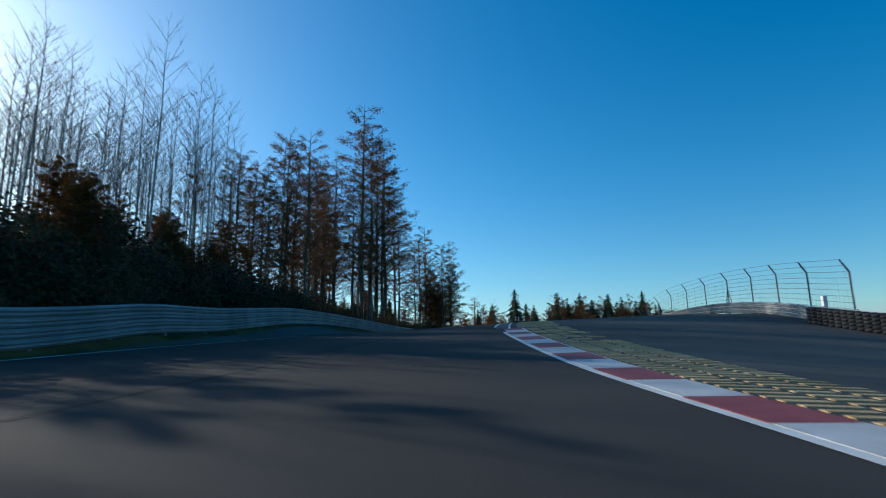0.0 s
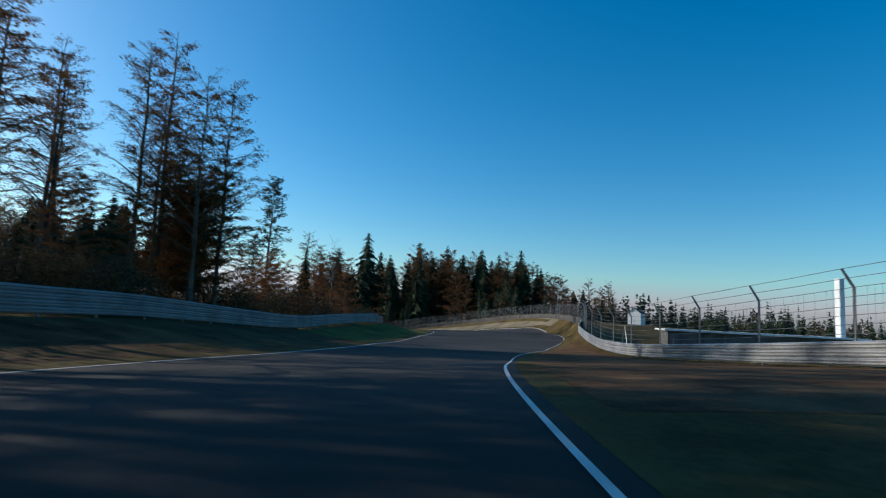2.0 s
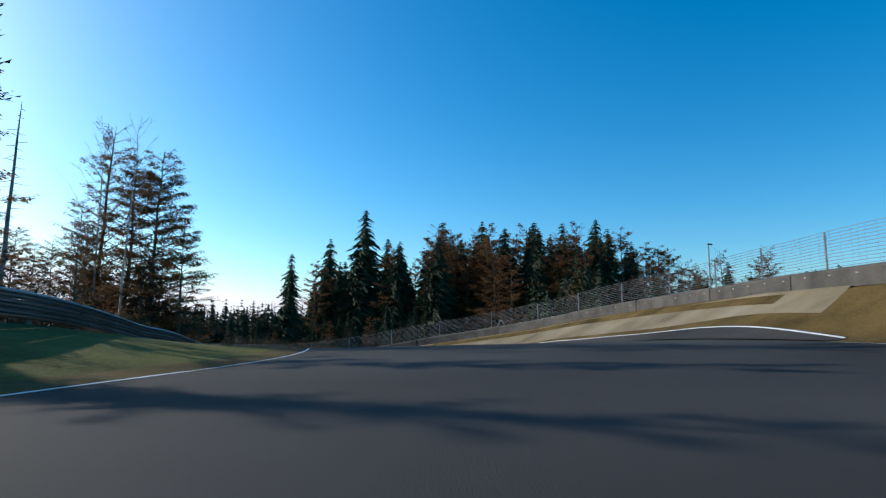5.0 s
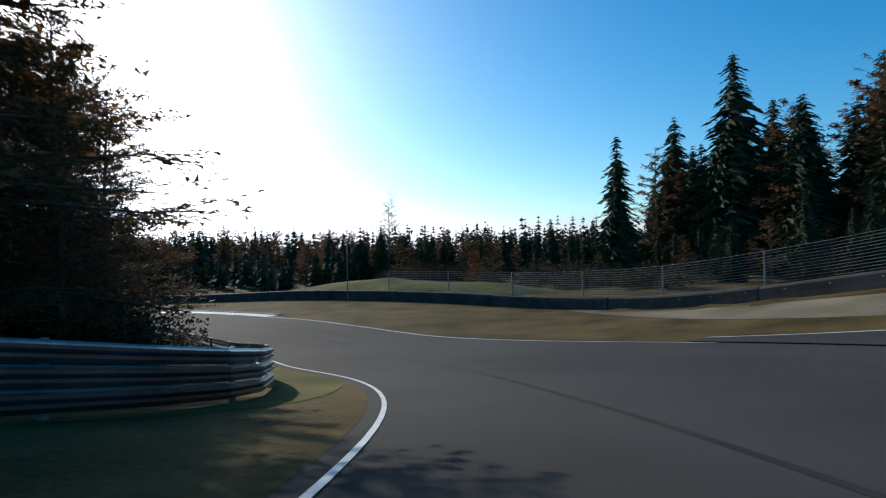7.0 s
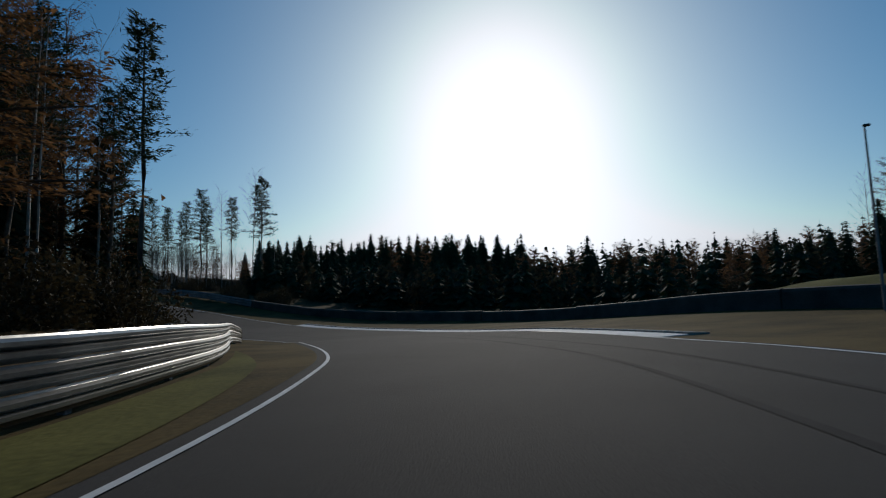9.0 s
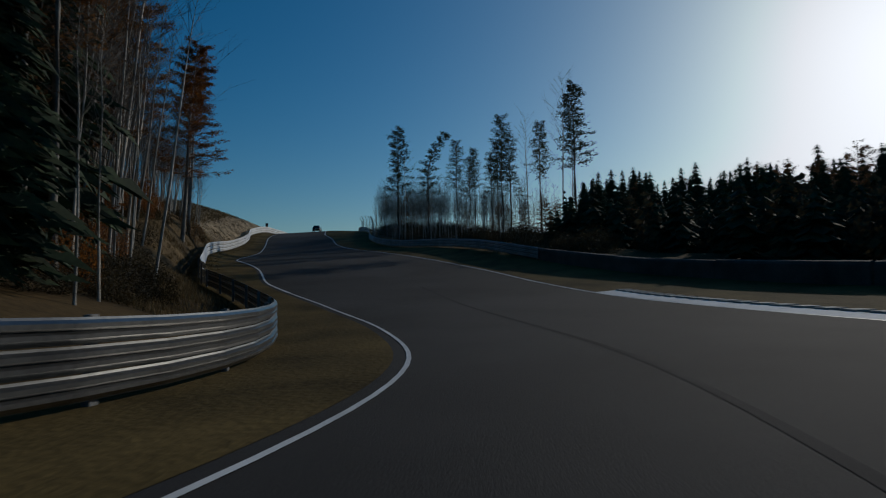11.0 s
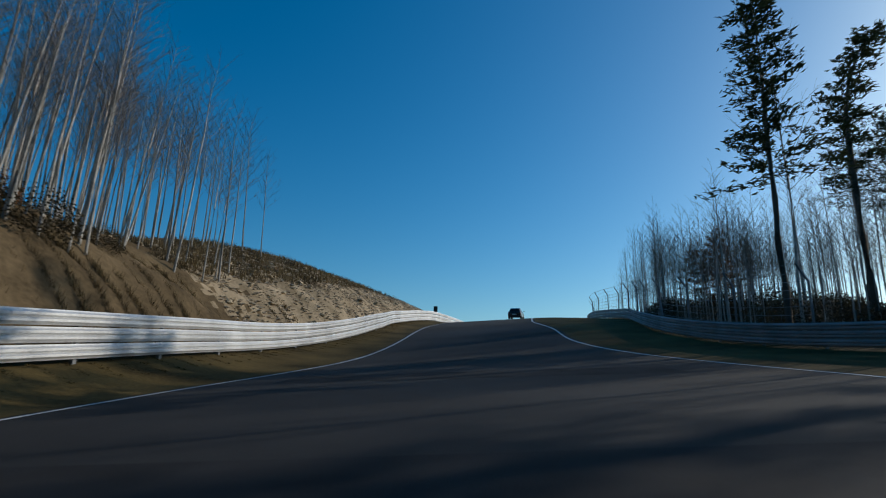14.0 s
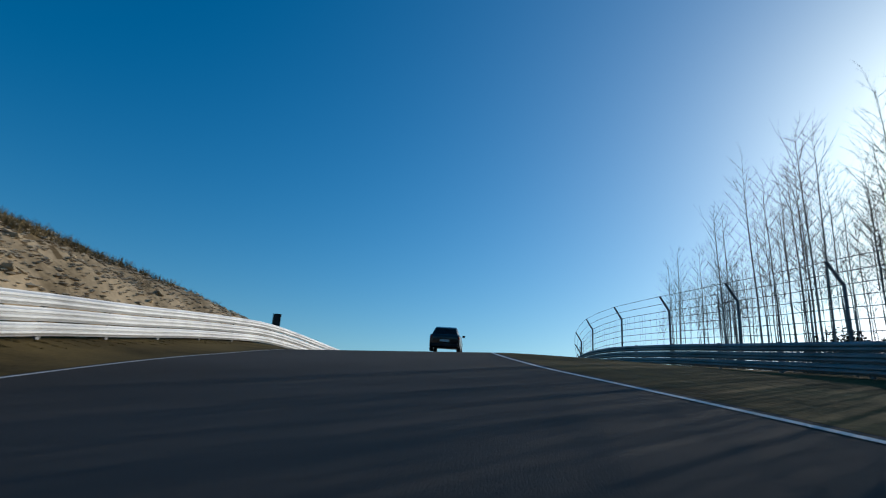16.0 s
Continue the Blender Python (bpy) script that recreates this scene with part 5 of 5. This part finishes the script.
def tufts(name, zones, n, size, material, label, seed):
    """Clumps of thin upright blades scattered over stretches of the verge."""
    rng = random.Random(seed)
    pos = []
    for k in range(n):
        s0, s1, lo, hi = zones[rng.randrange(len(zones))]
        s = rng.uniform(s0, s1)
        i = at(s)
        a, b = lo(i), hi(i)
        pos.append(off_road(s, a + (b - a) * rng.random()) + (s, a + (b - a) * rng.random()))
    zs = ground_z([q[0] for q in pos], [q[1] for q in pos])
    verts, faces = [], []
    for (x, y, s, d), z in zip(pos, zs):
        i = at(s)
        lat = (x - WAY[i, 0]) * NOR[i, 0] + (y - WAY[i, 1]) * NOR[i, 1]
        if BAR_L[i] - 1.0 < lat < BAR_R[i] + 1.0:
            z = surf(i, lat)
        for j in range(7):
            a = rng.uniform(0, 6.28)
            h = size * rng.uniform(0.5, 1.3)
            ox, oy = rng.uniform(-0.12, 0.12), rng.uniform(-0.12, 0.12)
            b = len(verts)
            verts += [(x + ox - 0.015 * math.cos(a), y + oy - 0.015 * math.sin(a), z), (x + ox + 0.015 * math.cos(a), y + oy + 0.015 * math.sin(a), z), (x + ox + rng.uniform(-0.4, 0.4) * h, y + oy + rng.uniform(-0.4, 0.4) * h, z + h)]
            faces.append((b, b + 1, b + 2))
    me = bpy.data.meshes.new(name)
    me.from_pydata(verts, [], faces)
    me.materials.append(material)
    return tagged(new(name, me), label, "grass", kind="stuff")


def fringe():
    """Dry stalks along the upper part of the bank."""
    rng = random.Random(31)
    verts, faces = [], []
    for k in range(6500):
        s = rng.uniform(354, 428)
        x, y, z = bank_z(s, 4.8 + 10.0 * rng.random() ** 1.3)
        for j in range(6):
            h = rng.uniform(0.12, 0.55)
            a = rng.uniform(0, 6.28)
            ox, oy = rng.uniform(-0.25, 0.25), rng.uniform(-0.25, 0.25)
            b = len(verts)
            c, q = 0.035 * math.cos(a), 0.035 * math.sin(a)
            verts += [(x + ox - c, y + oy - q, z - 0.1), (x + ox + c, y + oy + q, z - 0.1), (x + ox + rng.uniform(-0.4, 0.4) * h, y + oy + rng.uniform(-0.4, 0.4) * h, z + h)]
            faces.append((b, b + 1, b + 2))
    me = bpy.data.meshes.new("dry_grass")
    me.from_pydata(verts, [], faces)
    me.materials.append(DRY)
    return tagged(new("dry_grass", me), "dry brown grass and stalks on the upper bank", "grass", kind="stuff")


fringe()
tufts("dry_grass", [(286, 356, lambda i: BAR_L[i] - 9, lambda i: BAR_L[i] - 0.6)], 5200, 0.4, DRY, "dry bracken and grass on the wooded bank", 32)
tufts("dry_grass", [(344, 362, lambda i: BAR_L[i] - 8, lambda i: BAR_L[i] - 1.2)], 3600, 0.3, DRY, "dry grass where the wood gives way to bare rock", 34)
tufts("verge_grass", [(300, 400, lambda i: BAR_L[i], lambda i: BAR_L[i] + 1.2), (80, 160, lambda i: BAR_R[i] - 1.5, lambda i: BAR_R[i])], 2600, 0.05, GRASS_M, "short uneven grass at the foot of the barrier", 33)


# ---------------------------------------------------------------- bollards, signs, poles
for s, d in ((46.6, 2.3), (49.0, 1.55), (54.0, 1.6)):
    top = new("bollard")
    tagged(top, "slim red and white flexible bollard on a dark foot", "bollard", "bollards by the hatched area")
    bm = bmesh.new()
    bmesh.ops.create_cone(bm, cap_ends=True, segments=16, radius1=0.11, radius2=0.07, depth=0.06, matrix=pose(0, 0, 0.03))
    part("foot", bm, RUBBER, top)
    for k in range(4):
        bm = bmesh.new()
        bmesh.ops.create_cone(bm, cap_ends=True, segments=14, radius1=0.05, radius2=0.048, depth=0.115, matrix=pose(0, 0, 0.117 + k * 0.115))
        part("band", bm, RED if k % 2 == 0 else WHITE, top)
    top.matrix_basis = Matrix.Translation(spot(s, d))


def pole(name, x, y, base, crest, r, label, head=None, lean=0.0):
    top = new(name)
    tagged(top, label, "post")
    bm = bmesh.new()
    tube(bm, [(0, 0, -0.3), (0, 0, (crest - base) * 0.5), (lean, 0, crest - base)], [r, r * 0.85, r * 0.6], 10)
    part("pole", bm, POST, top, smooth=True)
    if head:
        bm = bmesh.new()
        box(bm, head, pose(lean + head[0] * 0.3, 0, crest - base + 0.05, 0, 8, 0))
        bmesh.ops.bevel(bm, geom=bm.edges[:], offset=0.03, segments=1, affect='EDGES')
        part("lamp_head", bm, DARKST, top)
    top.location = (x, y, base)
    return top


pole("lamp_post", -5.5, 254.4, land(-5.5, 254.4), -23.1, 0.06, "slim grey lamp post beside the far barrier", (0.26, 0.16, 0.1))
pole("lamp_post", 72.0, 213.0, land(72, 213), -15.0, 0.1, "slim grey lamp post beyond the fence", (0.6, 0.25, 0.14))
pole("lamp_post", -15.4, 98.8, land(-15.4, 98.8), land(-15.4, 98.8) + 8.5, 0.08, "grey lamp post among the trees", (0.5, 0.22, 0.12))

top = new("sign_board")
tagged(top, "small dark board on a post behind the barrier", "sign")
rise = -15.25 - land(-159.0, 175.9)
bm = bmesh.new()
tube(bm, [(0, 0, -0.2), (0, 0, rise + 0.3)], [0.04, 0.04], 8)
part("post", bm, POST, top)
bm = bmesh.new()
box(bm, (0.6, 0.06, 1.15), pose(0, -0.05, rise))
bmesh.ops.bevel(bm, geom=bm.edges[:], offset=0.02, segments=1, affect='EDGES')
part("board", bm, RUBBER, top, "dark board")
top.matrix_basis = pose(-159.0, 175.9, land(-159.0, 175.9), 0, 0, math.degrees(heading(410)))


# white column, long low building and house beyond the first fence
top = new("white_column")
tagged(top, "tall square white advertising column on a plinth", "column")
zb = land(86, 146)
bm = bmesh.new()
box(bm, (0.95, 0.95, -14.6 - zb), pose(0, 0, (-14.6 - zb) / 2))
bmesh.ops.bevel(bm, geom=bm.edges[:], offset=0.05, segments=2, affect='EDGES')
part("shaft", bm, PLASTER, top)
bm = bmesh.new()
box(bm, (1.8, 1.8, 0.5), pose(0, 0, 0.2))
part("plinth", bm, CONC, top)
top.location = (86, 146, zb)

top = new("low_building")
tagged(top, "long flat-roofed low building with a white roof edge", "building")
a, b = Vector((58.7, 151.6, 0)), Vector((84.0, 140.0, 0))
mid, yaw = (a + b) / 2, math.degrees(math.atan2((b - a).y, (b - a).x))
ln = (b - a).length
for nm, size, z, mt in (("wall", (ln - 1.0, 6.0, 4.8), -26.3, DARKST), ("roof", (ln, 7.4, 0.12), -23.72, RUNOFF), ("fascia", (ln + 0.1, 7.6, 0.26), -23.7, PLASTER)):
    bm = bmesh.new()
    box(bm, size, pose(0, 0, z))
    part(nm, bm, mt, top, "white fascia" if nm == "fascia" else "")
for k in range(8):
    bm = bmesh.new()
    box(bm, (0.12, 0.12, 4.2), pose(-ln / 2 + 1.2 + k * (ln - 2.4) / 7, -3.4, -26.3))
    part("column", bm, POST, top)
top.matrix_basis = pose(mid.x + 2.0, mid.y + 3.5, 0, 0, 0, yaw)


def house(x, y, z, yaw):
    top = new("house")
    tagged(top, "small white rendered house with a dark pitched roof", "house")
    bm = bmesh.new()
    box(bm, (7.0, 5.5, 5.0), pose(0, 0, 0.5))
    v = [bm.verts.new(q) for q in ((-3.5, -2.75, 3), (3.5, -2.75, 3), (3.5, 2.75, 3), (-3.5, 2.75, 3), (-3.5, 0, 5.0), (3.5, 0, 5.0))]
    for f in ((v[0], v[3], v[4]), (v[1], v[5], v[2])):
        bm.faces.new(f)
    part("wall", bm, PLASTER, top)
    for q in (-1, 1):
        bm = bmesh.new()
        box(bm, (7.6, 3.7, 0.16), pose(0, 1.55 * q, 4.02, -36 * q, 0, 0))
        part("roof", bm, RUBBER, top, "dark roof slope")
    for k in range(3):
        bm = bmesh.new()
        box(bm, (0.9, 0.08, 1.2), pose(-2.1 + 2.1 * k, -2.77, 1.5))
        w = part("window", bm, GLASS, top, "dark window")
        bm = bmesh.new()
        box(bm, (1.1, 0.14, 0.08), pose(-2.1 + 2.1 * k, -2.8, 0.86))
        part("sill", bm, CONC, w)
    top.matrix_basis = pose(x, y, z, 0, 0, yaw)
    top.scale = (0.62, 0.62, 0.62)


house(95, 212, land(95, 212) + 2.0, 40)


# grassy mound behind the far barrier of the bend
def mound():
    bm = bmesh.new()
    rows = []
    for s in np.arange(238, 266.5, 1.0):
        i = at(s)
        f = max(0.0, math.sin(3.1416 * (s - 238) / 28)) ** 0.6
        row = []
        for k in range(9):
            x, y = off_road(s, BAR_R[i] + 1.5 + k * 2.2)
            row.append(bm.verts.new((x, y, land(x, y) - 0.2 + 2.1 * f * max(0.0, math.sin(3.1416 * k / 8)) ** 0.8)))
        rows.append(row)
    for r0, r1 in zip(rows, rows[1:]):
        for k in range(8):
            bm.faces.new((r0[k], r0[k + 1], r1[k + 1], r1[k]))
    return obj("grass_mound", bm, GREEN, label="low green grass mound behind the far barrier", category="grass", kind="structure", smooth=True)


mound()


# tyre stacks in front of the first barrier
def tyre_wall(s0, s1, d, rows):
    top = new("tyre_wall")
    tagged(top, "dark wall of stacked used tyres in front of the barrier", "tyre wall")
    bm = bmesh.new()
    n = 12
    ring = [(0.18, -0.09), (0.31, -0.1), (0.34, 0.0), (0.31, 0.1), (0.18, 0.09)]
    vs = [[bm.verts.new((r * math.cos(6.2832 * k / n), r * math.sin(6.2832 * k / n), z)) for r, z in ring] for k in range(n)]
    for k in range(n):
        for j in range(4):
            bm.faces.new((vs[k][j], vs[(k + 1) % n][j], vs[(k + 1) % n][j + 1], vs[k][j + 1]))
    me = mesh_of("tyre", bm, RUBBER, True)
    s = s0
    while s < s1:
        for j in range(rows):
            part_of("tyre", me, top, Matrix.Translation(spot(s, BAR_R[at(s)] - d, 0.11 + j * 0.2)))
        s += 0.7


tyre_wall(-2, 38, 0.9, 5)

top = new("dead_conifer")
tagged(top, "dead bare conifer with short broken branches", "tree")
dr = random.Random(77)
bm = bmesh.new()
pts, _ = bark_tube(bm, 17.0, 0.2, dr, 0.02, 7, 6)
for k in range(46):
    f = 0.35 + 0.63 * k / 46
    q = along(pts, f)
    a = k * 2.4
    ln = dr.uniform(0.5, 2.2) * (1.25 - f)
    limb(bm, q, q + Vector((math.cos(a) * ln, math.sin(a) * ln, -ln * dr.uniform(0.0, 0.35))), 0.03, 0.01, 3)
part("trunk", bm, BARK_G, top)
top.location = (7.0, 198.0, land(7.0, 198.0) - 0.2)
